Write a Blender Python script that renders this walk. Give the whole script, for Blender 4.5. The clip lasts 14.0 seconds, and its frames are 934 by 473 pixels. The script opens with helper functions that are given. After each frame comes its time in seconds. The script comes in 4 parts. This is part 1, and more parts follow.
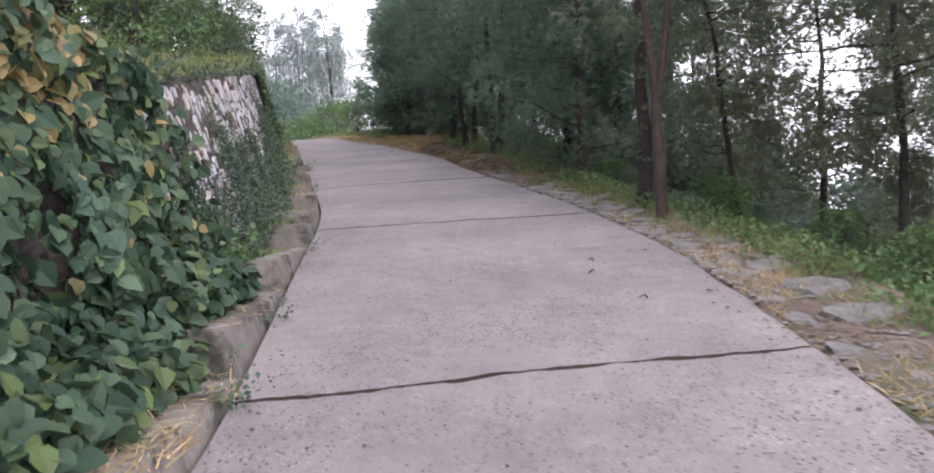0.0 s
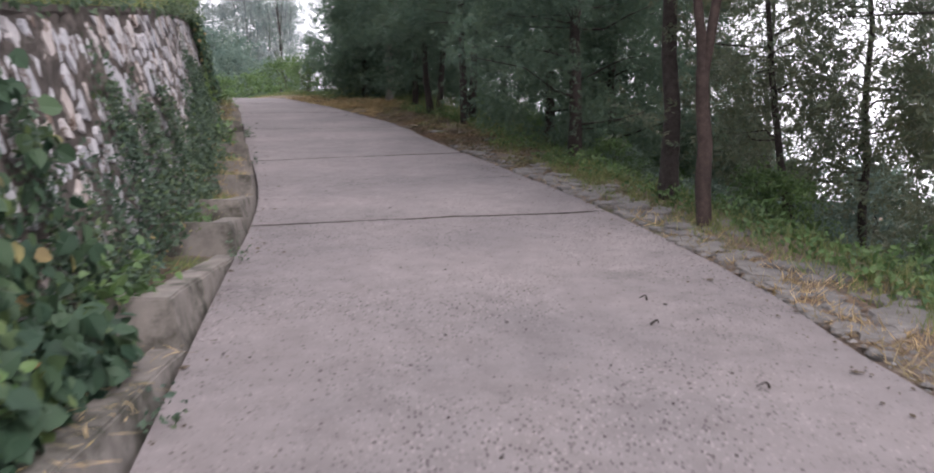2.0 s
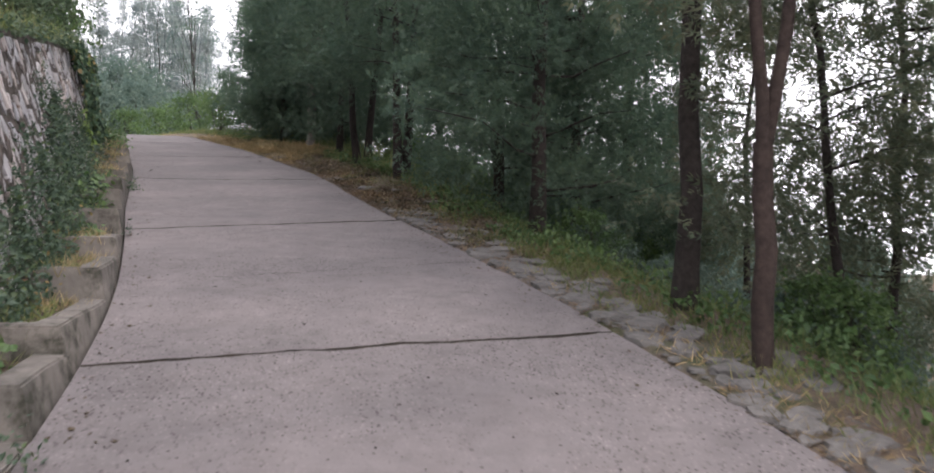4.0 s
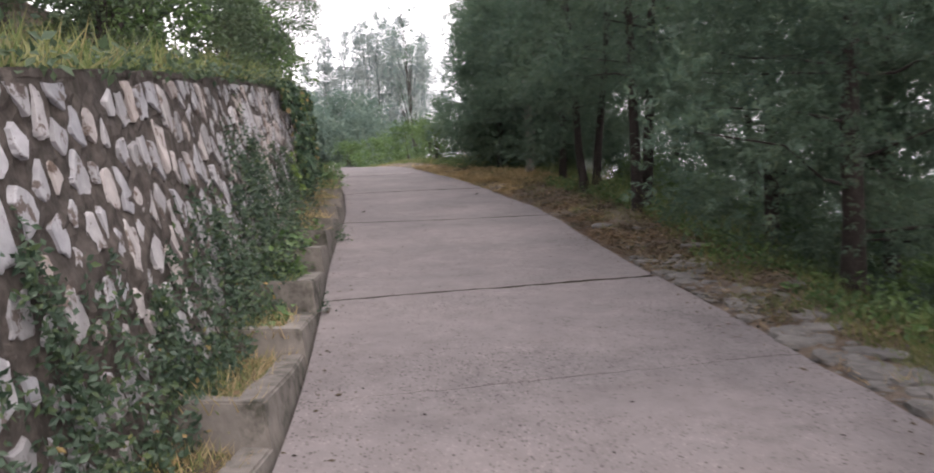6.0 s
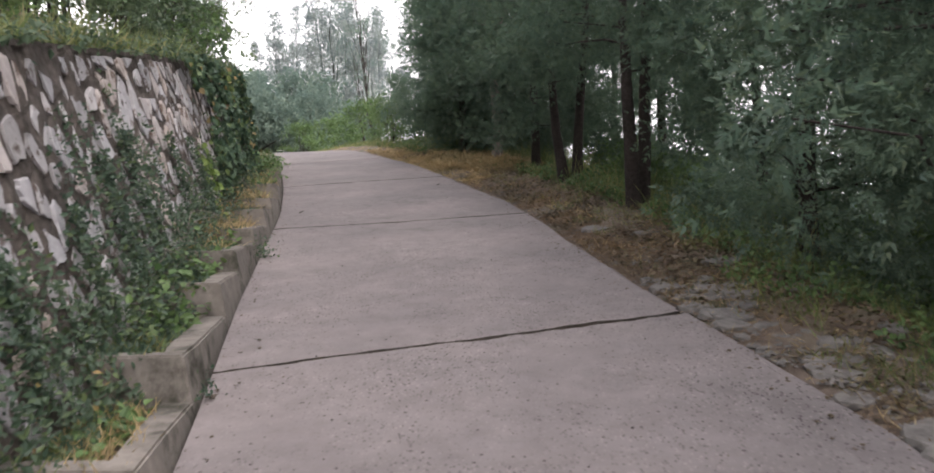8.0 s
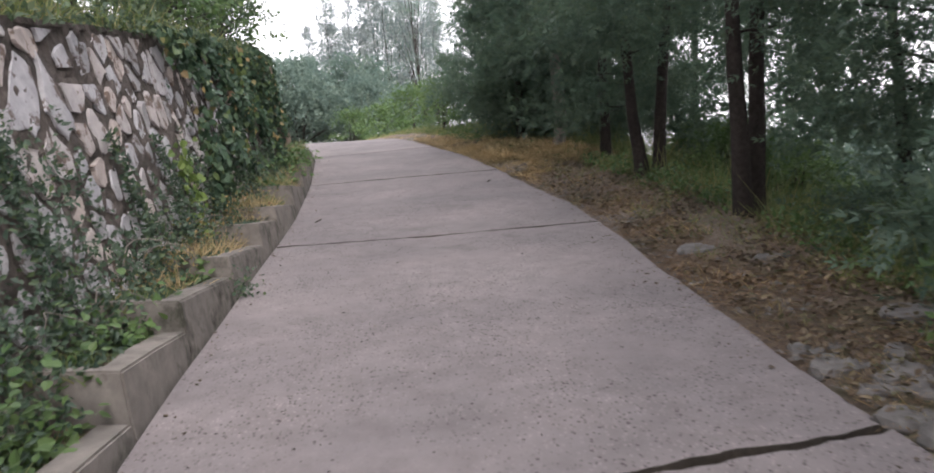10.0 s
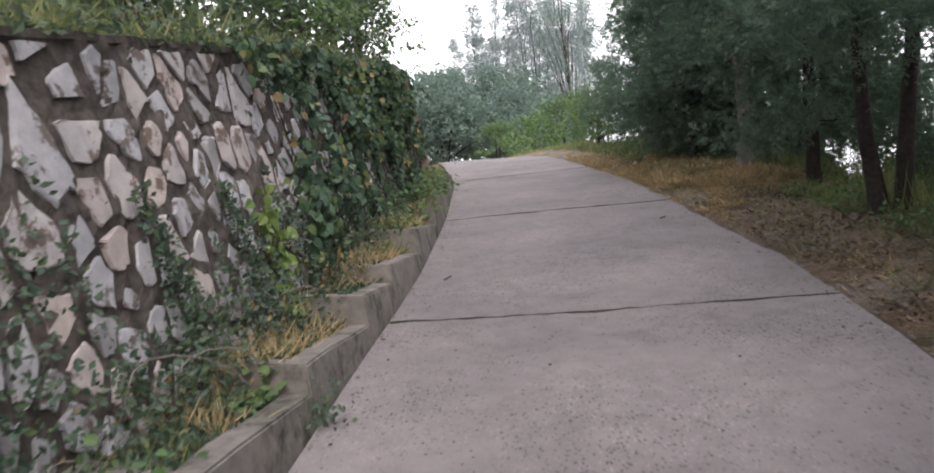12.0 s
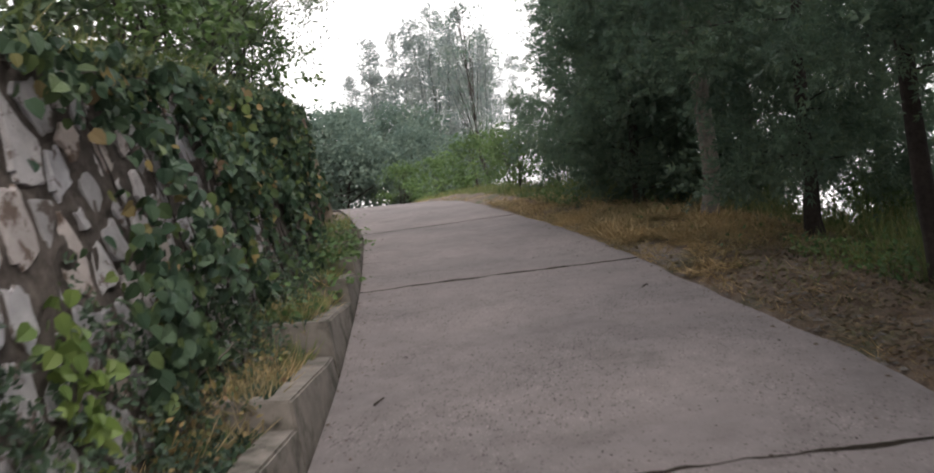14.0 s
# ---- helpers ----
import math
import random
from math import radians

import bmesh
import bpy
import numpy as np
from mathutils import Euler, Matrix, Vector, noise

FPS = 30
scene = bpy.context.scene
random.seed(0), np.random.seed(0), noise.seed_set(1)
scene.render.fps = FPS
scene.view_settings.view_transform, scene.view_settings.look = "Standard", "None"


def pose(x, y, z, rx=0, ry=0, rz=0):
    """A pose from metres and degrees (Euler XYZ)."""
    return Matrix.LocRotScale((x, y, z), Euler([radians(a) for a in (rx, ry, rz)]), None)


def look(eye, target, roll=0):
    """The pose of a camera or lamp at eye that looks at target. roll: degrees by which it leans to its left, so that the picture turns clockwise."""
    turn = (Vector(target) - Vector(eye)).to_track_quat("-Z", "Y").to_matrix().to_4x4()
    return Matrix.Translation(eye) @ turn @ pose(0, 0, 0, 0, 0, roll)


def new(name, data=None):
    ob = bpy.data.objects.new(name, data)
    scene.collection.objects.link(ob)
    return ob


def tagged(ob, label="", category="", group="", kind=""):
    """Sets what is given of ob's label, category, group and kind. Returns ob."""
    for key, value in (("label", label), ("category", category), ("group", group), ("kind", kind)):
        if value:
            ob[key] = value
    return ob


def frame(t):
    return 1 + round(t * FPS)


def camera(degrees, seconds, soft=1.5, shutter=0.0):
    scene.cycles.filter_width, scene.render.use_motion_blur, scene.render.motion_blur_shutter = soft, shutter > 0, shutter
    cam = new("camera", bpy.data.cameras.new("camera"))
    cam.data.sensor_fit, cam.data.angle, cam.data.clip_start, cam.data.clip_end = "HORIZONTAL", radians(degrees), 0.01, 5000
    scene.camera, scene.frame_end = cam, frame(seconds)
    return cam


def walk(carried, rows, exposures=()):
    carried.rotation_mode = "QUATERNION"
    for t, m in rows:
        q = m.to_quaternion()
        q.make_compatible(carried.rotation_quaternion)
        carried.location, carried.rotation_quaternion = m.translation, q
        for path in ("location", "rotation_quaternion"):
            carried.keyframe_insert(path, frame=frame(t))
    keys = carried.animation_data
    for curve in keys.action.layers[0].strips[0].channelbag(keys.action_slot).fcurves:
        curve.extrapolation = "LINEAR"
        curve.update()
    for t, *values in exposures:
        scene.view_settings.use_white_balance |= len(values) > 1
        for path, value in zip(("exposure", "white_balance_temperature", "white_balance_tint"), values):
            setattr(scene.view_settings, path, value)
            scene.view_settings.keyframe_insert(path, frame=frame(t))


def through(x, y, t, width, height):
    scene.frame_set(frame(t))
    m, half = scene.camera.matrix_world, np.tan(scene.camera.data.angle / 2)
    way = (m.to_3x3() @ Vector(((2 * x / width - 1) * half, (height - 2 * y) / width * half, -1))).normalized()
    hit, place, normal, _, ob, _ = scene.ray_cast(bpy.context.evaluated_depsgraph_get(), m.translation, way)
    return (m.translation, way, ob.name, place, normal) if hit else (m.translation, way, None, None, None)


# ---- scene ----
cam = camera(59.7, 14.0, 1.8, 0.5)
METRES, EYE, TILT, LEAN, TURN = 17.0, 1.5, -1.8, 2.0, 0.0
ROWS = [
    (0.0, 0.0, 0.0, 0.0, 0.0, 0.0, -0.0),
    (0.5, -0.004, 0.0318, 0.0046, 1.17, 0.03, 0.4),
    (1.0, -0.0067, 0.0656, 0.0107, 1.12, 0.5, 0.62),
    (1.5, -0.016, 0.0992, 0.0134, 0.56, -2.75, -2.48),
    (2.0, -0.0183, 0.1362, 0.0207, -3.55, -2.46, -1.77),
    (4.5, -0.0261, 0.3121, 0.0583, -9.28, 0.95, -2.95),
    (5.0, -0.0322, 0.3425, 0.0659, -1.53, 0.67, -2.49),
    (5.5, -0.0292, 0.38, 0.074, 2.42, 1.1, -1.35),
    (6.0, -0.0377, 0.4137, 0.0794, 5.93, 0.95, -1.34),
    (6.5, -0.0395, 0.4476, 0.083, 8.49, 0.94, -1.42),
    (7.0, -0.0444, 0.4859, 0.0906, 8.68, -0.34, -0.51),
    (7.5, -0.0469, 0.52, 0.0975, 5.7, -0.7, 0.54),
    (8.0, -0.0491, 0.5516, 0.1033, 3.37, -0.6, -0.11),
    (10.5, -0.0557, 0.7279, 0.1283, 9.62, -2.06, 1.4),
    (11.0, -0.0625, 0.759, 0.1347, 12.68, -2.27, 1.94),
    (11.5, -0.0701, 0.792, 0.1409, 17.65, -2.12, 1.06),
    (12.0, -0.0842, 0.8252, 0.1478, 18.05, -0.98, 0.65),
    (12.5, -0.0961, 0.8611, 0.1546, 14.21, -0.85, 0.68),
    (13.0, -0.1146, 0.8902, 0.16, 13.31, 0.02, 1.16),
    (13.5, -0.1282, 0.9235, 0.1636, 12.78, 0.46, 1.59),
    (14.0, -0.1428, 0.9584, 0.1689, 10.88, 1.59, 2.37),
]
walk(cam, [(t, pose(0, 0, EYE, TILT, LEAN, TURN) @ pose(METRES * x, METRES * y, METRES * z, 90 + pitch, roll, yaw)) for t, x, y, z, yaw, pitch, roll in ROWS],
     [(0.0, 1.22, 6150, 16.5), (1.0, 1.07, 6200, 15.5), (2.0, 0.97, 6300, 14.5), (4.5, 0.87, 6450, 11.5), (5.0, 0.83, 6600, 11.5), (6.0, 1.02, 6600, 13.5), (6.5, 1.09, 6500, 14.5),
      (7.5, 1.11, 6650, 11.5), (8.2, 1.11, 6600, 11.5), (10.5, 1.19, 6400, 11.5), (11.0, 1.19, 6400, 11.5), (12.5, 0.99, 6450, 10.5), (14.0, 0.62, 6750, 8.5)])
# ---------------- world and light ----------------
world = bpy.data.worlds.new("overcast")
world.use_nodes = True
scene.world = world
wn, wl = world.node_tree.nodes, world.node_tree.links
bg = wn["Background"]
sky = wn.new("ShaderNodeTexSky")
sky.sky_type = "NISHITA"
sky.sun_disc = False
sky.sun_elevation, sky.sun_rotation = radians(44), radians(152)
sky.dust_density, sky.air_density = 6.0, 1.0
cloud = wn.new("ShaderNodeMixRGB")          # a closed cloud layer over the clear sky
cloud.inputs["Fac"].default_value = 0.82
cloud.inputs["Color2"].default_value = (10.6, 10.4, 10.9, 1)
wl.new(sky.outputs["Color"], cloud.inputs["Color1"])
wl.new(cloud.outputs["Color"], bg.inputs["Color"])
bg.inputs["Strength"].default_value = 0.115
sun = new("sun", bpy.data.lights.new("sun", "SUN"))
sun.data.energy, sun.data.angle, sun.data.color = 0.7, radians(30), (1.0, 0.95, 0.9)
sun.matrix_world = look((14, -12, 30), (0, 14, 2))

# ---------------- plan of the place ----------------
LEFT_Y = [-40, -8, 3.3, 4.05, 6.9, 10.16, 11.5, 12.46, 14.4, 15.53, 18.2, 20.0, 21.2, 25.1, 30, 38.9, 46, 54]
LEFT_X = [-0.5, -0.9, -1.15, -1.2, -1.51, -1.82, -2.05, -2.26, -2.7, -3.0, -3.58, -3.97, -4.22, -5.27, -6.76, -10.4, -14.5, -20]
RIGHT_Y = [-40, -8, 3.3, 4.64, 7.44, 10.4, 15.5, 16.7, 20.6, 21.3, 26, 29, 36.2, 46, 54]
RIGHT_X = [2.4, 2.1, 1.92, 1.97, 1.95, 1.58, 0.46, 0.13, -0.6, -0.75, -2.2, -3.19, -6.2, -11.2, -16.5]
_yy = np.arange(-40, 54.01, 0.25)


def _smooth(ky, kx):
    v = np.interp(_yy, ky, kx)
    k = np.ones(9) / 9
    return np.convolve(np.pad(v, 4, mode="edge"), k, "valid")


_lx, _rx = _smooth(LEFT_Y, LEFT_X), _smooth(RIGHT_Y, RIGHT_X)


def left(y):
    return np.interp(y, _yy, _lx)


def right(y):
    return np.interp(y, _yy, _rx)


def road_z(y):
    """Height of the road: an even climb that eases off over the crest."""
    y = np.asarray(y, float)
    over = np.clip(y - 33.0, 0, None)
    return 0.022 + 0.1366 * y - np.where(over < 9, 0.0068 * over ** 2, 0.0068 * 81 + 0.1224 * (over - 9)) * 1.0


def wall_top(y):
    return np.interp(y, [-8, 4, 7.3, 10, 12.3, 14, 17.8, 19.7, 30], [1.65, 1.7, 1.75, 1.9, 2.02, 2.1, 2.22, 2.25, 2.25])


def wall_pt(y, h, out=0.0):
    """A point on the leaning face of the stone wall, h above the road."""
    return np.array([left(y) - (0.62 + 0.24 * h) + out, y, road_z(y) + h])


STEPS = [(-6.1, -0.42), (-4.0, -0.16), (-1.9, 0.1), (0.2, 0.37), (2.3, 0.64), (4.4, 0.91), (6.5, 1.17), (8.7, 1.42), (9.55, 1.57),
         (11.0, 1.79), (12.58, 1.96), (13.76, 2.21), (15.45, 2.46), (16.58, 2.65), (18.0, 2.81),
         (19.43, 3.02), (20.4, 3.17), (22.05, 3.42), (24.03, 3.65), (25.4, 3.84), (27.0, 4.05), (28.6, 4.25), (30.2, 4.45)]


def soil_z(y):
    """Earth level of the terraced bed behind the kerb."""
    y = np.atleast_1d(np.asarray(y, float))
    k = np.clip(np.searchsorted([s[0] for s in STEPS], y, side="right") - 1, 0, len(STEPS) - 1)
    return np.array([s[1] for s in STEPS])[k] - 0.05


def ground_z(x, y):
    """Height of the land at any place."""
    x, y = np.broadcast_arrays(np.asarray(x, float), np.asarray(y, float))
    base = road_z(np.clip(y, -40, 46)) - 0.06
    l, r = left(y), right(y)
    off_r = x - r
    shelf = np.interp(y, [14, 18, 22, 26, 34, 46], [1.1, 1.3, 1.6, 2.3, 2.5, 2.0])
    lift = np.interp(y, [12, 19, 24, 40], [0.05, 0.16, 0.19, 0.19])
    fade = np.clip((52 - y) / 14, 0, 1)
    drop = 0.05 + (lift - 0.05) * np.clip(off_r / 1.0, 0, 1) - 0.55 * np.clip(off_r - shelf, 0, 60) * (0.25 + 0.75 * fade)
    off_l = l - x
    step = np.where(y < 30, np.clip((off_l - 1.3) / 0.08, 0, 1), np.clip((off_l - 0.4) / np.clip(0.2 + (y - 30) * 0.6, 0.2, 6), 0, 1))
    rise = step * (np.interp(y, [-40, 4, 7.3, 12, 18, 30, 38, 48], [1.65, 1.7, 1.75, 2.0, 2.2, 2.25, 1.2, 0.0]) + 0.42 * np.clip(off_l - 1.7, 0, 9) * np.clip((46 - y) / 12, 0, 1))
    return base + np.where(off_r > 0, drop, 0) + np.where(off_l > 0.3, rise, 0)


# ---------------- mesh helpers ----------------
RNG = np.random.default_rng(7)


def make_mesh(name, verts, faces, smooth=False):
    """verts: n x 3; faces: list of int arrays (m x k)."""
    me = bpy.data.meshes.new(name)
    verts = np.asarray(verts, np.float32)
    faces = [np.asarray(f, np.int32) for f in faces if len(f)]
    me.vertices.add(len(verts))
    me.vertices.foreach_set("co", verts.ravel())
    loops = np.concatenate([f.ravel() for f in faces])
    totals = np.concatenate([np.full(len(f), f.shape[1], np.int32) for f in faces])
    starts = np.concatenate([[0], np.cumsum(totals)[:-1]]).astype(np.int32)
    me.loops.add(len(loops))
    me.loops.foreach_set("vertex_index", loops)
    me.polygons.add(len(totals))
    me.polygons.foreach_set("loop_start", starts)
    me.update(calc_edges=True)
    me.validate()
    me.polygons.foreach_set("use_smooth", np.full(len(me.polygons), smooth, bool))
    me.update()
    return me


RECOLOURED = {}


def part(name, me, material, parent=None, label="", m=None):
    """Links a mesh (or a bmesh) as one object, under a thing when parent is given."""
    if isinstance(me, bmesh.types.BMesh):
        bm, me = me, bpy.data.meshes.new(name)
        bm.to_mesh(me)
        bm.free()
    if material is not None and not me.materials:
        me.materials.append(material)
    elif material is not None and me.materials[0] != material:
        key = (me.name, material.name)
        if key not in RECOLOURED:
            RECOLOURED[key] = me.copy()
            RECOLOURED[key].materials[0] = material
        me = RECOLOURED[key]
    ob = new(name, me)
    if parent is not None:
        ob.parent = parent
    if m is not None:
        ob.matrix_basis = m
    return tagged(ob, label)


def cards(points, along, up, length, width, shape):
    """Many small leaf shapes: shape is (template verts, faces); template x across, y along, z up."""
    tv, tf = shape
    tv = np.asarray(tv, float)
    n = len(points)
    along = along / np.linalg.norm(along, axis=1, keepdims=True)
    side = np.cross(along, up)
    side /= np.linalg.norm(side, axis=1, keepdims=True) + 1e-9
    nrm = np.cross(side, along)
    length = np.broadcast_to(length, n)[:, None, None]
    width = np.broadcast_to(width, n)[:, None, None]
    v = points[:, None, :] + side[:, None, :] * tv[None, :, 0:1] * width + along[:, None, :] * tv[None, :, 1:2] * length + nrm[:, None, :] * tv[None, :, 2:3] * width
    base = (np.arange(n) * len(tv))[:, None]
    faces = {}
    for f in tf:
        faces.setdefault(len(f), []).append(base + np.array(f)[None, :])
    return v.reshape(-1, 3), [np.concatenate(f) for f in faces.values()]


def join(*pieces):
    """Joins (verts, faces) pairs."""
    vs, fs, k = [], {}, 0
    for v, faces in pieces:
        vs.append(np.asarray(v, float))
        for f in faces:
            f = np.asarray(f)
            if len(f):
                fs.setdefault(f.shape[1], []).append(f + k)
        k += len(v)
    return np.concatenate(vs), [np.concatenate(f) for f in fs.values()]


def tube(path, radii, sides=8, rough=0.0):
    """A tapered tube along a path."""
    path, radii = np.asarray(path, float), np.asarray(radii, float)
    n = len(path)
    d = np.gradient(path, axis=0)
    d /= np.linalg.norm(d, axis=1, keepdims=True) + 1e-9
    ref = np.where(np.abs(d[:, 2:3]) < 0.9, np.array([[0, 0, 1.0]]), np.array([[1.0, 0, 0]]))
    a = np.cross(d, ref)
    a /= np.linalg.norm(a, axis=1, keepdims=True)
    b = np.cross(d, a)
    ang = np.arange(sides) * 2 * np.pi / sides
    rr = radii[:, None] * (1 + rough * RNG.normal(size=(n, sides)))
    v = path[:, None, :] + rr[..., None] * (a[:, None, :] * np.cos(ang)[None, :, None] + b[:, None, :] * np.sin(ang)[None, :, None])
    i, j = np.meshgrid(np.arange(n - 1), np.arange(sides), indexing="ij")
    q = np.stack([i * sides + j, i * sides + (j + 1) % sides, (i + 1) * sides + (j + 1) % sides, (i + 1) * sides + j], -1).reshape(-1, 4)
    return v.reshape(-1, 3), [q]


def unit(n, flat=1.0):
    v = RNG.normal(size=(n, 3))
    v[:, 2] *= flat
    return v / np.linalg.norm(v, axis=1, keepdims=True)


IVY = ([(0, 0.03, 0), (0.3, 0.02, 0.05), (0.5, 0.33, 0.1), (0.36, 0.7, 0.05), (0, 1.02, -0.12), (-0.36, 0.7, 0.05), (-0.5, 0.33, 0.1), (-0.3, 0.02, 0.05), (0, 0.5, -0.04)],
       [(0, 1, 2, 8), (8, 2, 3, 4), (0, 8, 6, 7), (8, 4, 5, 6)])
LEAF = ([(0, 0, 0), (0.5, 0.45, 0.12), (0, 1, -0.1), (-0.5, 0.45, 0.12)], [(0, 1, 2), (0, 2, 3)])
_tips = [(0.0, 1.0), (0.33, 0.9), (-0.33, 0.86), (0.5, 0.55), (-0.5, 0.5), (0.1, 0.5)]
_sv, _sf = [], []
for _k, (_x, _y) in enumerate(_tips):            # a flat frond of six thin leaflets
    _b = max(0.0, _y - 0.42)
    _sv += [(-0.1 + _x * 0.2, _b, 0.03 * _k), (0.11 + _x * 0.2, _b + 0.1, 0.03 * _k), (_x, _y, 0.12 * (_k % 3 - 1))]
    _sf.append((3 * _k, 3 * _k + 1, 3 * _k + 2))
SPRAY = (_sv, _sf)
BLADE = ([(-0.5, 0, 0), (0.5, 0, 0), (0.38, 0.5, 0.0), (-0.38, 0.5, 0.0), (0, 1, 0.0)], [(0, 1, 2, 3), (3, 2, 4)])


# ---------------- materials ----------------
def material(name):
    m = bpy.data.materials.new(name)
    m.use_nodes = True
    nt = m.node_tree
    return m, nt, nt.nodes["Principled BSDF"]


def node(nt, kind, **values):
    n = nt.nodes.new(kind)
    for k, v in values.items():
        n.inputs[k.replace("_", " ")].default_value = v
    return n


def ramp(nt, source, stops):
    r = nt.nodes.new("ShaderNodeValToRGB")
    e = r.color_ramp.elements
    while len(e) < len(stops):
        e.new(0.5)
    for k, (p, c) in enumerate(stops):
        e[k].position, e[k].color = p, (*c, 1)
    nt.links.new(source, r.inputs["Fac"])
    return r.outputs["Color"]


def mixed(nt, fac, a, b, mode="MIX"):
    n = nt.nodes.new("ShaderNodeMixRGB")
    n.blend_type = mode
    for key, v in (("Fac", fac), ("Color1", a), ("Color2", b)):
        if isinstance(v, bpy.types.NodeSocket):
            nt.links.new(v, n.inputs[key])
        else:
            n.inputs[key].default_value = v if key == "Fac" else (*v, 1)
    return n.outputs["Color"]


def noise_tex(nt, scale, detail=6, rough=0.6, where=None):
    n = node(nt, "ShaderNodeTexNoise", Scale=scale, Detail=detail, Roughness=rough)
    if where is None:
        where = nt.nodes.new("ShaderNodeTexCoord").outputs["Object"]
    nt.links.new(where, n.inputs["Vector"])
    return n.outputs["Fac"]


def world_pos(nt):
    return nt.nodes.new("ShaderNodeNewGeometry").outputs["Position"]


def bump(nt, bsdf, height, strength, distance):
    b = node(nt, "ShaderNodeBump", Strength=strength, Distance=distance)
    nt.links.new(height, b.inputs["Height"])
    nt.links.new(b.outputs["Normal"], bsdf.inputs["Normal"])


def stony(name, dark, light, stain, scale=6.0, rough=0.9, depth=0.01, island=False, speck=0.0, stain_at=0.6, streak=None, stain_size=0.35, stain_edge=0.14):
    """Concrete, mortar, stone, bark: noise at three scales, stains and relief."""
    m, nt, bsdf = material(name)
    p = world_pos(nt)
    col = ramp(nt, noise_tex(nt, scale, 8, 0.65, p), [(0.3, dark), (0.7, light)])
    big = ramp(nt, noise_tex(nt, scale * 0.12, 4, 0.6, p), [(0.35, (0.8, 0.8, 0.8)), (0.65, (1.12, 1.1, 1.08))])
    col = mixed(nt, 1.0, col, big, "MULTIPLY")
    patch = ramp(nt, noise_tex(nt, scale * stain_size, 6, 0.7, p), [(stain_at, (0, 0, 0)), (stain_at + stain_edge, (1, 1, 1))])
    col = mixed(nt, patch, col, stain)
    if streak:
        mp = nt.nodes.new("ShaderNodeMapping")
        mp.inputs["Scale"].default_value = (1, 1, 0.12)
        nt.links.new(p, mp.inputs["Vector"])
        run = ramp(nt, noise_tex(nt, 9.0, 6, 0.65, mp.outputs["Vector"]), [(0.5, (0, 0, 0)), (0.66, (0.75, 0.75, 0.75))])
        col = mixed(nt, run, col, streak)
    if speck:
        v = node(nt, "ShaderNodeTexVoronoi", Scale=40.0)
        nt.links.new(p, v.inputs["Vector"])
        tone = ramp(nt, v.outputs["Color"], [(0.32, (0.22, 0.205, 0.2)), (0.42, (0.78, 0.77, 0.76)), (0.58, (1.12, 1.12, 1.12)), (0.7, (1.5, 1.48, 1.46))])
        spot = ramp(nt, v.outputs["Distance"], [(0.25, (1, 1, 1)), (0.42, (0, 0, 0))])
        pit = node(nt, "ShaderNodeTexVoronoi", Scale=17.0)
        nt.links.new(p, pit.inputs["Vector"])
        hole = ramp(nt, pit.outputs["Distance"], [(0.12, (1, 1, 1)), (0.2, (0, 0, 0))])
        some = ramp(nt, pit.outputs["Color"], [(0.52, (0, 0, 0)), (0.56, (1, 1, 1))])
        col = mixed(nt, mixed(nt, 1.0, hole, some, "MULTIPLY"), col, mixed(nt, 1.0, col, (0.45, 0.43, 0.42), "MULTIPLY"))
        zone = ramp(nt, noise_tex(nt, 0.9, 4, 0.6, p), [(0.36, (0.12, 0.12, 0.12)), (0.62, (1, 1, 1))])
        fac = mixed(nt, 1.0, spot, zone, "MULTIPLY")
        col = mixed(nt, mixed(nt, 1.0, fac, (speck, speck, speck), "MULTIPLY"), col, mixed(nt, 1.0, col, tone, "MULTIPLY"))
    if island:
        r = nt.nodes.new("ShaderNodeObjectInfo").outputs["Random"] if island == "object" else nt.nodes.new("ShaderNodeNewGeometry").outputs["Random Per Island"]
        col = mixed(nt, 1.0, col, ramp(nt, r, [(0.0, (0.72, 0.7, 0.69)), (0.3, (0.95, 0.95, 0.98)), (0.7, (1.08, 1.06, 1.06)), (1.0, (1.1, 0.96, 0.86))]), "MULTIPLY")
    nt.links.new(col, bsdf.inputs["Base Color"])
    bsdf.inputs["Roughness"].default_value = rough
    bsdf.inputs["Specular IOR Level"].default_value = 0.25
    bump(nt, bsdf, noise_tex(nt, scale * 4, 8, 0.7, p), 0.6, depth)
    return m


def leafy(name, tones, through=0.25, rough=0.5, spec=0.3):
    """Leaves: every leaf takes its own tone, and lets some light through."""
    m, nt, bsdf = material(name)
    r = nt.nodes.new("ShaderNodeNewGeometry").outputs["Random Per Island"]
    n = len(tones)
    col = ramp(nt, r, [(k / max(1, n - 1), c) for k, c in enumerate(tones)])
    drift = ramp(nt, noise_tex(nt, 1.3, 3, 0.5, world_pos(nt)), [(0.35, (0.75, 0.8, 0.8)), (0.65, (1.2, 1.15, 1.05))])
    col = mixed(nt, 1.0, col, drift, "MULTIPLY")
    nt.links.new(col, bsdf.inputs["Base Color"])
    bsdf.inputs["Roughness"].default_value = rough
    bsdf.inputs["Specular IOR Level"].default_value = spec
    tr = nt.nodes.new("ShaderNodeBsdfTranslucent")
    nt.links.new(col, tr.inputs["Color"])
    mix = node(nt, "ShaderNodeMixShader", Fac=through)
    nt.links.new(bsdf.outputs["BSDF"], mix.inputs[1])
    nt.links.new(tr.outputs["BSDF"], mix.inputs[2])
    nt.links.new(mix.outputs["Shader"], nt.nodes["Material Output"].inputs["Surface"])
    return m


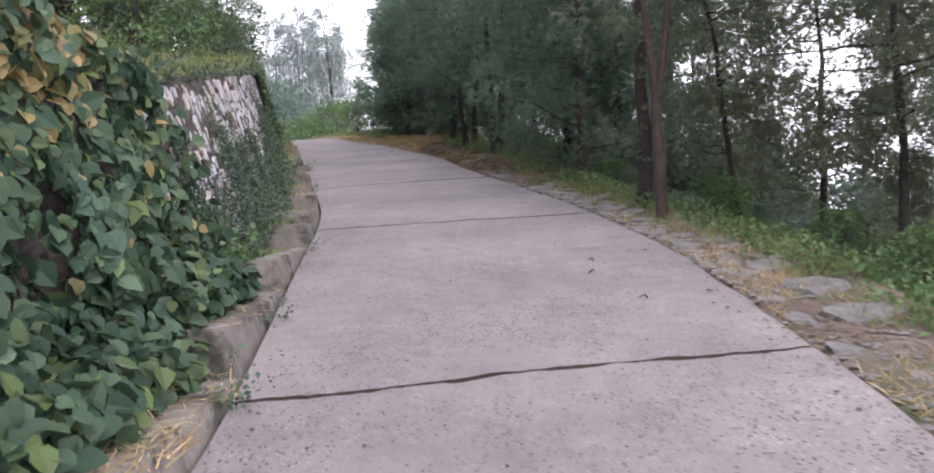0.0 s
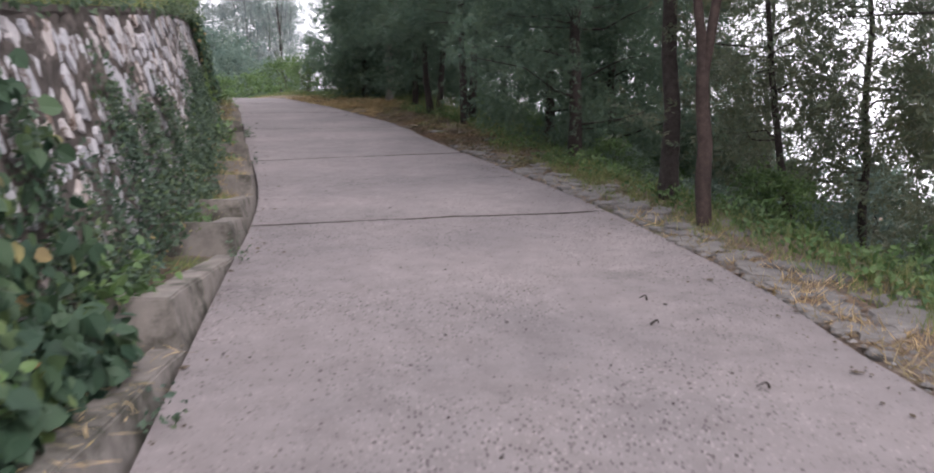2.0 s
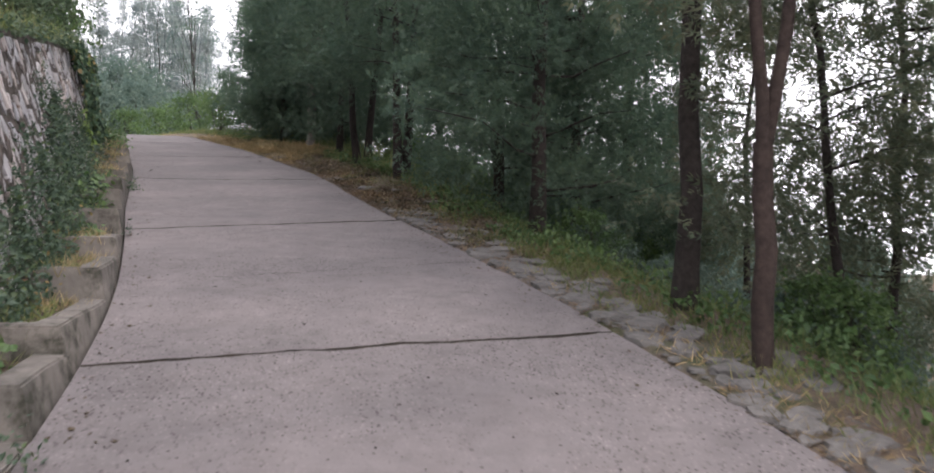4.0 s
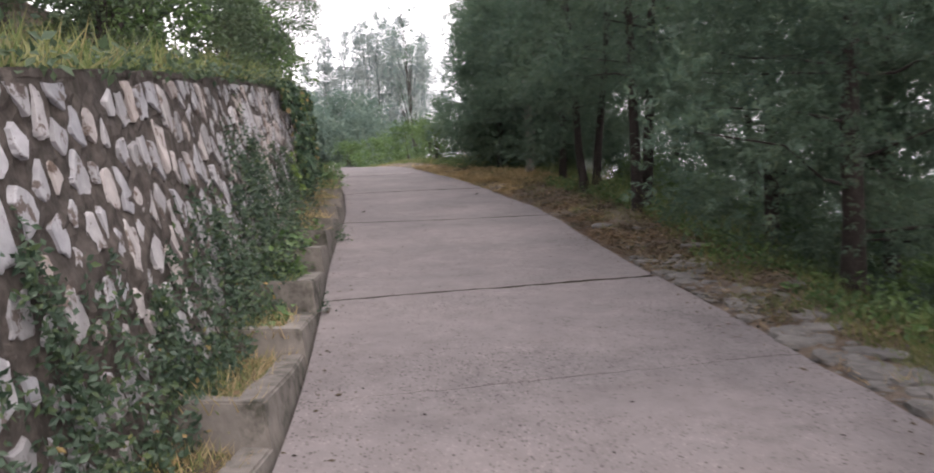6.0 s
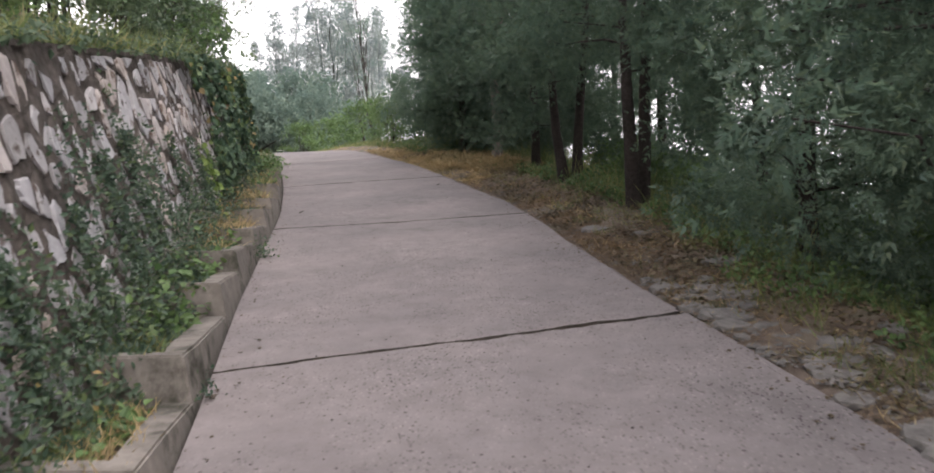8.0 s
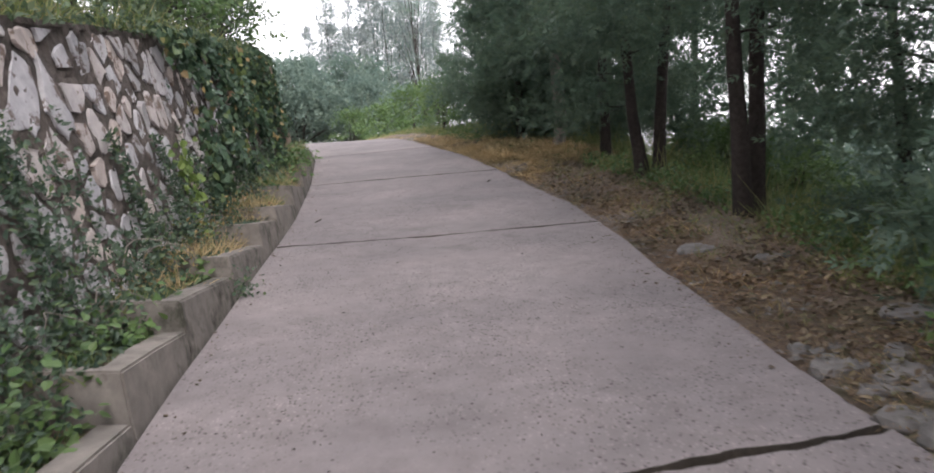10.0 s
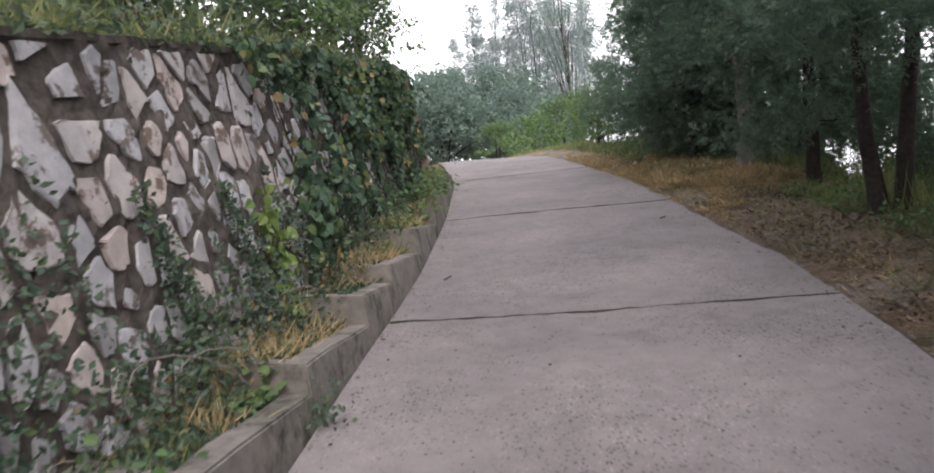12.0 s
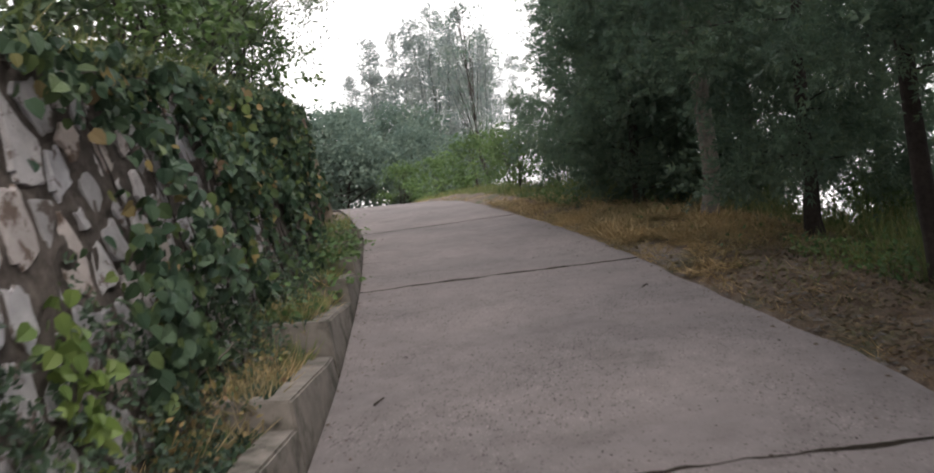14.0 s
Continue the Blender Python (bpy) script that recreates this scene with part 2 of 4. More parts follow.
ROAD = stony("road_concrete", (0.168, 0.149, 0.15), (0.216, 0.194, 0.197), (0.118, 0.107, 0.105), 5.0, 0.92, 0.004, speck=0.9, stain_at=0.57, stain_size=0.22, stain_edge=0.22)
JOINT = stony("joint_dirt", (0.03, 0.026, 0.022), (0.06, 0.05, 0.042), (0.09, 0.07, 0.05), 20.0)
KERB = stony("kerb_concrete", (0.14, 0.126, 0.115), (0.25, 0.227, 0.208), (0.05, 0.049, 0.038), 7.0, 0.92, 0.01, stain_at=0.5)
MORTAR = stony("wall_mortar", (0.04, 0.034, 0.031), (0.16, 0.136, 0.124), (0.05, 0.048, 0.036), 11.0, 0.95, 0.07, streak=(0.05, 0.043, 0.038))
STONE = stony("wall_stone", (0.32, 0.316, 0.33), (0.5, 0.496, 0.516), (0.14, 0.114, 0.102), 9.0, 0.85, 0.02, island="object", stain_at=0.545, stain_size=0.75, stain_edge=0.05)
STONE_FAR = stony("wall_stone_joined", (0.32, 0.316, 0.33), (0.5, 0.496, 0.516), (0.14, 0.114, 0.102), 9.0, 0.85, 0.02, island="island", stain_at=0.545, stain_size=0.75, stain_edge=0.05)
ROCK = stony("verge_rock", (0.1, 0.094, 0.091), (0.21, 0.197, 0.19), (0.12, 0.09, 0.07), 12.0, 0.9, 0.01)
SOIL = stony("bed_soil", (0.05, 0.04, 0.03), (0.13, 0.1, 0.07), (0.05, 0.06, 0.025), 8.0, 0.95, 0.03)
BARK = stony("dark_bark", (0.022, 0.018, 0.017), (0.06, 0.05, 0.046), (0.05, 0.05, 0.04), 22.0, 0.95, 0.02)
BARK_RED = stony("reddish_bark", (0.034, 0.025, 0.023), (0.08, 0.058, 0.051), (0.045, 0.04, 0.036), 22.0, 0.95, 0.02)
BARK_PALE = stony("pale_bark", (0.13, 0.115, 0.105), (0.25, 0.225, 0.205), (0.07, 0.06, 0.052), 12.0, 0.9, 0.01)
LITTER = leafy("needle_litter", [(0.15, 0.1, 0.075), (0.25, 0.18, 0.125), (0.19, 0.13, 0.095), (0.34, 0.265, 0.18)], 0.1, 0.8, 0.1)
FALLEN = leafy("fallen_leaves", [(0.1, 0.075, 0.055), (0.17, 0.125, 0.085), (0.09, 0.09, 0.05), (0.24, 0.19, 0.13), (0.13, 0.1, 0.08)], 0.1, 0.75, 0.15)
CONIFER = leafy("cypress_sprays", [(0.082, 0.132, 0.098), (0.115, 0.172, 0.126), (0.096, 0.152, 0.115), (0.136, 0.182, 0.115)], 0.58, 0.45, 0.45)
PINE = leafy("pine_needles", [(0.085, 0.115, 0.08), (0.115, 0.145, 0.09), (0.14, 0.145, 0.095), (0.1, 0.125, 0.09)], 0.5, 0.45, 0.45)
BROAD = leafy("dull_leaves", [(0.07, 0.11, 0.065), (0.095, 0.135, 0.08), (0.08, 0.12, 0.08), (0.11, 0.14, 0.08)], 0.35, 0.5)
BUSH = leafy("bush_leaves", [(0.07, 0.13, 0.05), (0.1, 0.17, 0.06), (0.12, 0.18, 0.07), (0.085, 0.14, 0.07)], 0.3, 0.5)
# green leaves greyed and lightened, so their colour carries the haze
HAZY = leafy("haze_tinted_leaves", [(0.13, 0.185, 0.16), (0.165, 0.225, 0.195), (0.15, 0.205, 0.185), (0.18, 0.235, 0.19)], 0.4, 0.6, 0.15)
# poplar leaves paled and blued: distance haze put into the base colour
PALE_HAZE = leafy("hazed_poplar_leaves", [(0.2, 0.245, 0.255), (0.24, 0.285, 0.295), (0.26, 0.3, 0.295), (0.22, 0.265, 0.275)], 0.3, 0.6)
VINE = leafy("vine_leaves", [(0.028, 0.055, 0.035), (0.045, 0.08, 0.05), (0.07, 0.11, 0.063), (0.036, 0.066, 0.043), (0.11, 0.15, 0.055)], 0.25, 0.5, 0.18)
VINE_DRY = leafy("withered_vine_leaves", [(0.24, 0.19, 0.08), (0.28, 0.2, 0.1), (0.14, 0.16, 0.06), (0.22, 0.14, 0.09)], 0.25, 0.6)
VINE_LIGHT = leafy("young_vine_leaves", [(0.12, 0.19, 0.06), (0.17, 0.24, 0.07), (0.21, 0.27, 0.08)], 0.3, 0.45, 0.35)
CREEPER = leafy("creeper_leaves", [(0.034, 0.06, 0.042), (0.058, 0.094, 0.064), (0.085, 0.125, 0.09), (0.045, 0.076, 0.046), (0.1, 0.14, 0.063)], 0.3, 0.45, 0.35)
GRASS = leafy("grass_blades", [(0.12, 0.17, 0.06), (0.17, 0.215, 0.08), (0.21, 0.23, 0.1), (0.28, 0.25, 0.13)], 0.3, 0.6)
DRYGRASS = leafy("dry_grass_blades", [(0.42, 0.31, 0.18), (0.54, 0.42, 0.26), (0.33, 0.25, 0.145), (0.27, 0.22, 0.12)], 0.3, 0.7, 0.15)

m, nt, bsdf = material("ground_earth")
GROUND = m
p = world_pos(nt)
earth = ramp(nt, noise_tex(nt, 5.0, 8, 0.7, p), [(0.3, (0.085, 0.06, 0.045)), (0.7, (0.2, 0.155, 0.125))])
green = ramp(nt, noise_tex(nt, 9.0, 8, 0.7, p), [(0.3, (0.035, 0.05, 0.02)), (0.7, (0.09, 0.11, 0.045))])
col = mixed(nt, ramp(nt, noise_tex(nt, 0.8, 5, 0.65, p), [(0.53, (0, 0, 0)), (0.68, (1, 1, 1))]), earth, green)
nt.links.new(col, bsdf.inputs["Base Color"])
bsdf.inputs["Roughness"].default_value = 0.95
bump(nt, bsdf, noise_tex(nt, 14.0, 8, 0.75, p), 0.8, 0.04)

# fog as an emitter; its raised glow also lights trees and wall sideways
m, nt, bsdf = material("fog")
FOG_GLOW = m
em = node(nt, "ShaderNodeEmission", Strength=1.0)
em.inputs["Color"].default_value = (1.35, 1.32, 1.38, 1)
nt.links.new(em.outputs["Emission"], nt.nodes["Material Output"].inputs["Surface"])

# ---------------- ground and distance ----------------
gy = np.unique(np.concatenate([[-2500, -900, -300, -120, -60], np.arange(-40, 60.1, 0.5), [70, 85, 110, 150, 300, 900, 2500]]))
go_l = np.array([2500, 900, 300, 120, 60, 40, 30, 22, 17, 14, 12, 10.7, 9.5, 8, 7, 6, 5, 4, 3.2, 2.6, 2.1, 1.7, 1.38, 1.3, 0.9, 0.4, 0.2])
go_r = np.array([0.1, 0.25, 0.4, 0.6, 0.8, 1.1, 1.5, 2, 2.6, 3.3, 4, 5, 6.5, 8, 10, 13, 17, 23, 30, 45, 70, 120, 300, 900, 2500])
GX = np.concatenate([left(gy)[:, None] - go_l[None], left(gy)[:, None], ((left(gy) + right(gy)) / 2)[:, None], right(gy)[:, None], right(gy)[:, None] + go_r[None]], 1)
GY = np.repeat(gy[:, None], GX.shape[1], 1)
GZ = ground_z(GX, GY)
out = np.maximum(np.maximum(GX - right(GY), left(GY) - GX), 0)
amp = np.clip(out * 0.06, 0, 0.09)
for i in range(GX.shape[0]):
    for j in range(GX.shape[1]):
        if 0.2 < out[i, j] < 60 and abs(GY[i, j]) < 100:
            GZ[i, j] += amp[i, j] * noise.noise((GX[i, j] * 1.3, GY[i, j] * 1.3, 0))
ni, nj = GX.shape
ii, jj = np.meshgrid(np.arange(ni - 1), np.arange(nj - 1), indexing="ij")
quads = np.stack([ii * nj + jj, ii * nj + jj + 1, (ii + 1) * nj + jj + 1, (ii + 1) * nj + jj], -1).reshape(-1, 4)
tagged(part("ground", make_mesh("ground", np.stack([GX, GY, GZ], -1).reshape(-1, 3), [quads], True), GROUND),
       "hillside earth with dirt, moss and dry needles", "ground", kind="structure")

# glowing ring set up in place of the foggy distance
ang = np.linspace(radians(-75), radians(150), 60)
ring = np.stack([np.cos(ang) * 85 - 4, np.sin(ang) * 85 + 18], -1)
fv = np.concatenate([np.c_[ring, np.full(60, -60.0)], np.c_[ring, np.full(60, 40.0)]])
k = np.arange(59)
tagged(part("backdrop", make_mesh("backdrop", fv, [np.stack([k, k + 1, k + 61, k + 60], -1)]), FOG_GLOW),
       "glowing white backdrop for the fog that hides the distant valley", "fog", kind="structure")

# ---------------- road of concrete slabs ----------------
road = tagged(new("road"), "pinkish grey concrete road in cracked slabs climbing the hill", "road", kind="structure")
JOINTS = [(-38, -37.6, 0.02), (-17, -16.5, 0.02), (-11.9, -11.4, 0.02), (-6.5, -6.0, 0.02), (-1.2, -0.7, 0.02), (4.05, 4.66, 0.06), (9.65, 10.27, 0.06),
          (11.75, 12.75, 0.007), (14.4, 15.5, 0.065), (19.92, 20.62, 0.065), (25.05, 26.0, 0.08), (30.3, 31.6, 0.05), (36, 37.5, 0.012), (41.5, 43, 0.012), (52, 53.5, 0.012)]


def joint_y(j, u, gap):
    """The ragged edge of a slab, u from the left side to the right side."""
    yl, yr, w = JOINTS[j]
    wob = np.array([0.05 * noise.noise((uu * 3.1, yl, 1.5)) + 0.022 * noise.noise((uu * 17, yl, 2.5)) + 0.01 * noise.noise((uu * 50, yl, 4.5)) for uu in u])
    wide = np.array([w * (0.75 + 0.9 * noise.noise((uu * 9, yl, 8.5 + gap)) + 0.6 * noise.noise((uu * 40, yl, 3.5 + gap))) for uu in u])
    return yl + (yr - yl) * u + wob + gap * np.clip(wide, 0.0006, None) * 0.5


for j in range(len(JOINTS) - 1):
    nu = 61
    u = np.linspace(0, 1, nu)
    y0, y1 = joint_y(j, u, 1), joint_y(j + 1, u, -1)
    nv = max(4, int((y1[0] - y0[0]) / 0.25))
    v = np.linspace(0, 1, nv)
    Y = y0[None] + (y1 - y0)[None] * v[:, None]
    rag = np.array([[0.05 * noise.noise((yy * 1.7, 3.3, 0)) + 0.025 * noise.noise((yy * 7, 1.3, 0)) for yy in row] for row in Y])
    X = left(Y) + (right(Y) + rag - left(Y)) * u[None]
    Z = road_z(Y) + np.array([[0.012 * noise.noise((x * 0.7, y * 0.7, 5)) for x, y in zip(rx, ry)] for rx, ry in zip(X, Y)])
    top = np.stack([X, Y, Z], -1).reshape(-1, 3)
    a, b = np.meshgrid(np.arange(nv - 1), np.arange(nu - 1), indexing="ij")
    q = np.stack([a * nu + b, a * nu + b + 1, (a + 1) * nu + b + 1, (a + 1) * nu + b], -1).reshape(-1, 4)
    rim = np.concatenate([np.arange(nu), np.arange(1, nv) * nu + nu - 1, (nv - 1) * nu + np.arange(nu - 2, -1, -1), np.arange(nv - 2, 0, -1) * nu])
    low = top[rim] - np.array([0, 0, 0.14])
    k = np.arange(len(rim))
    kk = (k + 1) % len(rim)
    skirt = np.stack([rim[k], len(top) + k, len(top) + kk, rim[kk]], -1)
    slab = part("slab", make_mesh("slab", np.concatenate([top, low]), [q, skirt]), ROAD, road)
    slab.data.materials.append(JOINT)
    slab.data.polygons.foreach_set("material_index", np.r_[np.zeros(len(q), np.int32), np.ones(len(skirt), np.int32)])
yy = np.arange(-38, 52.1, 0.5)
bed = np.concatenate([np.stack([left(yy) - 0.02, yy, road_z(yy) - 0.055], -1), np.stack([right(yy) - 0.02, yy, road_z(yy) - 0.055], -1)])
k = np.arange(len(yy) - 1)
part("joint_filling", make_mesh("joint_filling", bed, [np.stack([k, k + len(yy), k + len(yy) + 1, k + 1], -1)]), JOINT, road, "dark earth in the joints of the slabs")


# ---------------- stone retaining wall ----------------
wall = tagged(new("wall_west"), "leaning rubble stone retaining wall with thick dark mortar", "wall", kind="structure")
wy = np.arange(-8, 30.6, 0.07)
wh = np.concatenate([[-0.3], np.linspace(0, 1, 34)])
rows = []
for y in wy:
    t = wall_top(y)
    face = [wall_pt(y, h * t if h > 0 else h, 0.03 * noise.noise((y * 1.5, h * 3, 0)) + 0.035 * noise.noise((y * 6, h * 11, 3)) + 0.024 * noise.noise((y * 15, h * 29, 5))) for h in wh]
    x_top = left(y) - (0.62 + 0.24 * t)
    rows.append(np.array(face + [np.array([x_top - 0.45, y, road_z(y) + t]), np.array([x_top - 0.45, y, road_z(y) - 0.3])]))
W = np.array(rows)
ni, nj = W.shape[:2]
ii, jj = np.meshgrid(np.arange(ni - 1), np.arange(nj - 1), indexing="ij")
q = np.stack([ii * nj + jj, ii * nj + jj + 1, (ii + 1) * nj + jj + 1, (ii + 1) * nj + jj], -1).reshape(-1, 4)
cap = np.arange(nj)[None]
part("mortar", make_mesh("mortar", W.reshape(-1, 3), [q, cap, (ni - 1) * nj + np.arange(nj)[None, ::-1]]), MORTAR, wall)
cop = []
for y in wy:
    t = wall_top(y)
    x = left(y) - (0.62 + 0.24 * t)
    z = road_z(y) + t + 0.012 * noise.noise((y * 3, 0, 9))
    cop.append([(x - 0.4, y, z - 0.02), (x - 0.4, y, z + 0.015), (x + 0.0 + 0.02 * noise.noise((y * 4, 2, 0)), y, z + 0.015), (x + 0.012 + 0.02 * noise.noise((y * 3, 5, 0)), y, z - 0.03), (x - 0.02, y, z - 0.07)])
C = np.array(cop)
ni, nj = C.shape[:2]
ii, jj = np.meshgrid(np.arange(ni - 1), np.arange(nj), indexing="ij")
q = np.stack([ii * nj + jj, ii * nj + (jj + 1) % nj, (ii + 1) * nj + (jj + 1) % nj, (ii + 1) * nj + jj], -1).reshape(-1, 4)
part("coping", make_mesh("coping", C.reshape(-1, 3), [q]), MORTAR, wall, "rough cement coping along the wall top")

# ---------------- kerb of level steps ----------------
for (y0, z), (y1, _) in zip(STEPS[:-1], STEPS[1:]):
    ya, yb = y0 + 0.01, y1 + 0.0
    n = max(3, int((yb - ya) / 0.3))
    ys = np.linspace(ya, yb, n)
    w, lo = 0.175, 0.15
    inner = left(ya) - 0.75
    xs_o = left(ys) - 0.006
    xs_o = xs_o - 0.015 - np.interp(ys, [10, 13], [0.3, 0.15]) * np.clip(z - road_z(ys), 0, 0.4)      # the road face leans back
    top_o = [(x, y, z) for x, y in zip(xs_o, ys)]
    top_i = [(x - w, y, z) for x, y in zip(xs_o[::-1], ys[::-1])]
    top_i[-1] = (xs_o[0] - w, ya + lo, z)
    outline = top_o + top_i + [(inner, ya + lo + 0.02, z), (inner, ya + 0.02, z)]
    bm = bmesh.new()
    tv = [bm.verts.new((x + RNG.normal() * 0.006, y + RNG.normal() * 0.006, zz + RNG.normal() * 0.003)) for x, y, zz in outline]
    f = bm.faces.new(tv)
    res = bmesh.ops.extrude_face_region(bm, geom=[f])
    for vv in res["geom"]:
        if isinstance(vv, bmesh.types.BMVert):
            vv.co.z = float(road_z(vv.co.y)) - 0.25
            if vv.co.x > float(left(vv.co.y)) - 0.14:
                vv.co.x = float(left(vv.co.y)) + 0.012
    bmesh.ops.recalc_face_normals(bm, faces=bm.faces)
    edges = [e for e in bm.edges if all(abs(vv.co.z - z) < 0.05 for vv in e.verts)] + [e for e in bm.edges if abs((e.verts[0].co - e.verts[1].co).normalized().z) > 0.95 and min(vv.co.y for vv in e.verts) < ya + 0.03]
    bmesh.ops.bevel(bm, geom=edges, offset=0.012, segments=2, affect="EDGES")
    tagged(part("kerb", bm, KERB), "grey concrete kerb step with a level top beside the road", "kerb", "stepped kerb")
soil_v, soil_f = [], []
for (y0, z), (y1, _) in zip(STEPS[:-1], STEPS[1:]):
    for ys in (np.linspace(y0 + 0.15, y1 + 0.12, 6),):
        xs = np.linspace(-0.14, -1.15, 8)
        g = np.array([[(left(y) + x, y, z - 0.05 + 0.05 * noise.noise((x * 4, y * 2, 0)) + 0.12 * max(0, -x - 0.5)) for x in xs] for y in ys])
        a, b = np.meshgrid(np.arange(5), np.arange(7), indexing="ij")
        soil_v.append((g.reshape(-1, 3), [np.stack([a * 8 + b, (a + 1) * 8 + b, (a + 1) * 8 + b + 1, a * 8 + b + 1], -1).reshape(-1, 4)]))
tagged(part("planting_bed", make_mesh("planting_bed", *join(*soil_v), True), SOIL), "dark soil terraces behind the kerb", "soil", kind="structure")


# ---------------- trees ----------------
def wander(start, end, n, amount):
    t = np.linspace(0, 1, n)[:, None]
    p = np.asarray(start, float) * (1 - t) + np.asarray(end, float) * t
    w = np.cumsum(RNG.normal(size=(n, 3)) * amount, axis=0)
    w -= w[0]
    return p + w * np.array([1, 1, 0.3])


def conifer_meshes(name, height, radius, clear, count, per, bottom=0.6, spray=0.2, trunk_r=0.13, forks=1, spread=0.17, droop=0.25, fork_h=0.0, clumps=3, taper=0.4, crook=0.02):
    """Meshes of one tree: trunk, limbs and a crown of many small sprays in hanging clumps."""
    trunks, limbs, pts, dirs = [], [], [], []
    stems = []
    low = wander((0, 0, -0.3), (0, 0, max(0.2, fork_h)), 6, crook)
    if forks > 1 and fork_h > 0:
        rr = trunk_r * np.linspace(1.2, 1.0, 6)
        rr[0] *= 1.3
        trunks.append(tube(low, rr, 10, 0.05))
    for k in range(forks):
        a = k * 2 * np.pi / forks + 0.5
        lean = 0.0 if forks == 1 else 0.1 * height
        foot = np.array([0, 0, -0.3]) if forks == 1 else low[-1] - np.array([0, 0, 0.12]) if fork_h > 0 else np.array([0.1 * np.cos(a), 0.1 * np.sin(a), -0.3])
        path = wander(foot, (lean * np.cos(a), lean * np.sin(a), height * 0.95), 14, crook)
        rr = trunk_r * np.linspace(1.0, 0.14, 14) * (1 if forks == 1 else 0.78)
        if fork_h == 0:
            rr[0] *= 1.5
            rr[1] *= 1.1
        trunks.append(tube(path, rr, 10, 0.05))
        stems.append(path)
    for i in range(count):
        path = stems[i % forks]
        f = RNG.random()
        h = clear + (height - clear) * f
        reach = radius * (bottom + (1 - bottom) * min(1, f * 3)) * (1.02 - f) ** taper * RNG.uniform(0.45, 1.1)
        az = RNG.random() * 2 * np.pi
        k = min(13, max(1, int(np.searchsorted(path[:, 2], h))))
        s = path[k - 1] + (path[k] - path[k - 1]) * np.clip((h - path[k - 1, 2]) / max(1e-3, path[k, 2] - path[k - 1, 2]), 0, 1)
        d = np.array([np.cos(az), np.sin(az), 0.4 - droop * (1 - f)])
        bp = wander(s, s + d * reach, 6, 0.1 * reach)
        if i % 3 == 0:
            limbs.append(tube(bp[:5], np.linspace(0.015, 0.003, 5) * (0.6 + reach * 0.4), 4))
        for q in range(clumps):
            t = RNG.uniform(0.3, 1.0) ** 0.7
            c0 = np.array([np.interp(t, np.linspace(0, 1, 6), bp[:, w]) for w in range(3)])
            m = int(per * RNG.uniform(0.6, 1.4))
            o = RNG.normal(size=(m, 3)) * spread * RNG.uniform(0.6, 1.3) * np.array([1, 1, 0.9])
            c = c0 + o + d * 0.1
            c[:, 2] -= 0.25 * np.abs(o[:, 0])
            pts.append(c)
            dd = d[None] * 0.5 + o * 3.0 + RNG.normal(size=(m, 3)) * 0.5
            dd[:, 2] -= 0.2
            dirs.append(dd)
    P, D = np.concatenate(pts), np.concatenate(dirs)
    L = spray * RNG.uniform(0.55, 1.25, len(P))
    crown = cards(P, D, unit(len(P)), L, L * 0.8, SPRAY)
    return (make_mesh(name + "_trunk", *join(*trunks), True), make_mesh(name + "_limbs", *join(*limbs), True), make_mesh(name + "_crown", *crown))


def broad_meshes(name, height, radius, clear, clumps, per, leaf=0.09, trunk_r=0.1, size=0.45, narrow=0.6, shape=LEAF, trunks=1):
    """Meshes of a leafy tree or shrub."""
    wood, limbs, pts = [], [], []
    for k in range(trunks):
        a = RNG.random() * 6.28
        path = wander((0.1 * np.cos(a) * (trunks > 1), 0.1 * np.sin(a) * (trunks > 1), -0.2), (radius * 0.3 * np.cos(a), radius * 0.3 * np.sin(a), height * 0.85), 10, 0.02 * height / 4)
        wood.append(tube(path, trunk_r * np.linspace(1.1, 0.15, 10), 8, 0.05))
        for i in range(clumps // trunks):
            f = RNG.random() ** 0.8
            h = clear + (height - clear) * f
            az = RNG.random() * 2 * np.pi
            reach = radius * np.sqrt(RNG.random()) * np.sin(np.pi * np.clip(0.15 + f * 0.8, 0, 1)) ** 0.7
            s = path[min(9, max(1, int(f * 8)))]
            e = np.array([path[5, 0] + np.cos(az) * reach, path[5, 1] + np.sin(az) * reach, h])
            bp = wander(s, e, 5, 0.03 * radius)
            if i % 2 == 0:
                limbs.append(tube(bp, np.linspace(0.014, 0.003, 5) * min(1.6, height / 4), 4))
            m = int(per * RNG.uniform(0.5, 1.3))
            pts.append(e + RNG.normal(size=(m, 3)) * size * RNG.uniform(0.5, 1.1) * np.array([1, 1, 0.75]))
    P = np.concatenate(pts)
    L = leaf * RNG.uniform(0.6, 1.3, len(P))
    crown = cards(P, unit(len(P)), unit(len(P)), L, L * narrow, shape)
    return (make_mesh(name + "_trunk", *join(*wood), True), make_mesh(name + "_limbs", *join(*limbs), True), make_mesh(name + "_crown", *crown))


def tree(name, meshes, bark, leaves, x, y, turn=0, size=1.0, label="", category="tree", group="", lean=(0, 0), z=None):
    thing = tagged(new(name), label, category, group)
    zz = float(ground_z(x, y)) if z is None else z
    thing.matrix_basis = pose(x, y, zz, lean[0], lean[1], turn) @ Matrix.Diagonal((size, size, size, 1))
    part("trunk", meshes[0], bark, thing)
    tagged(part("branch_work", meshes[1], bark, thing), kind="stuff")
    part("crown", meshes[2], leaves, thing)
    return thing


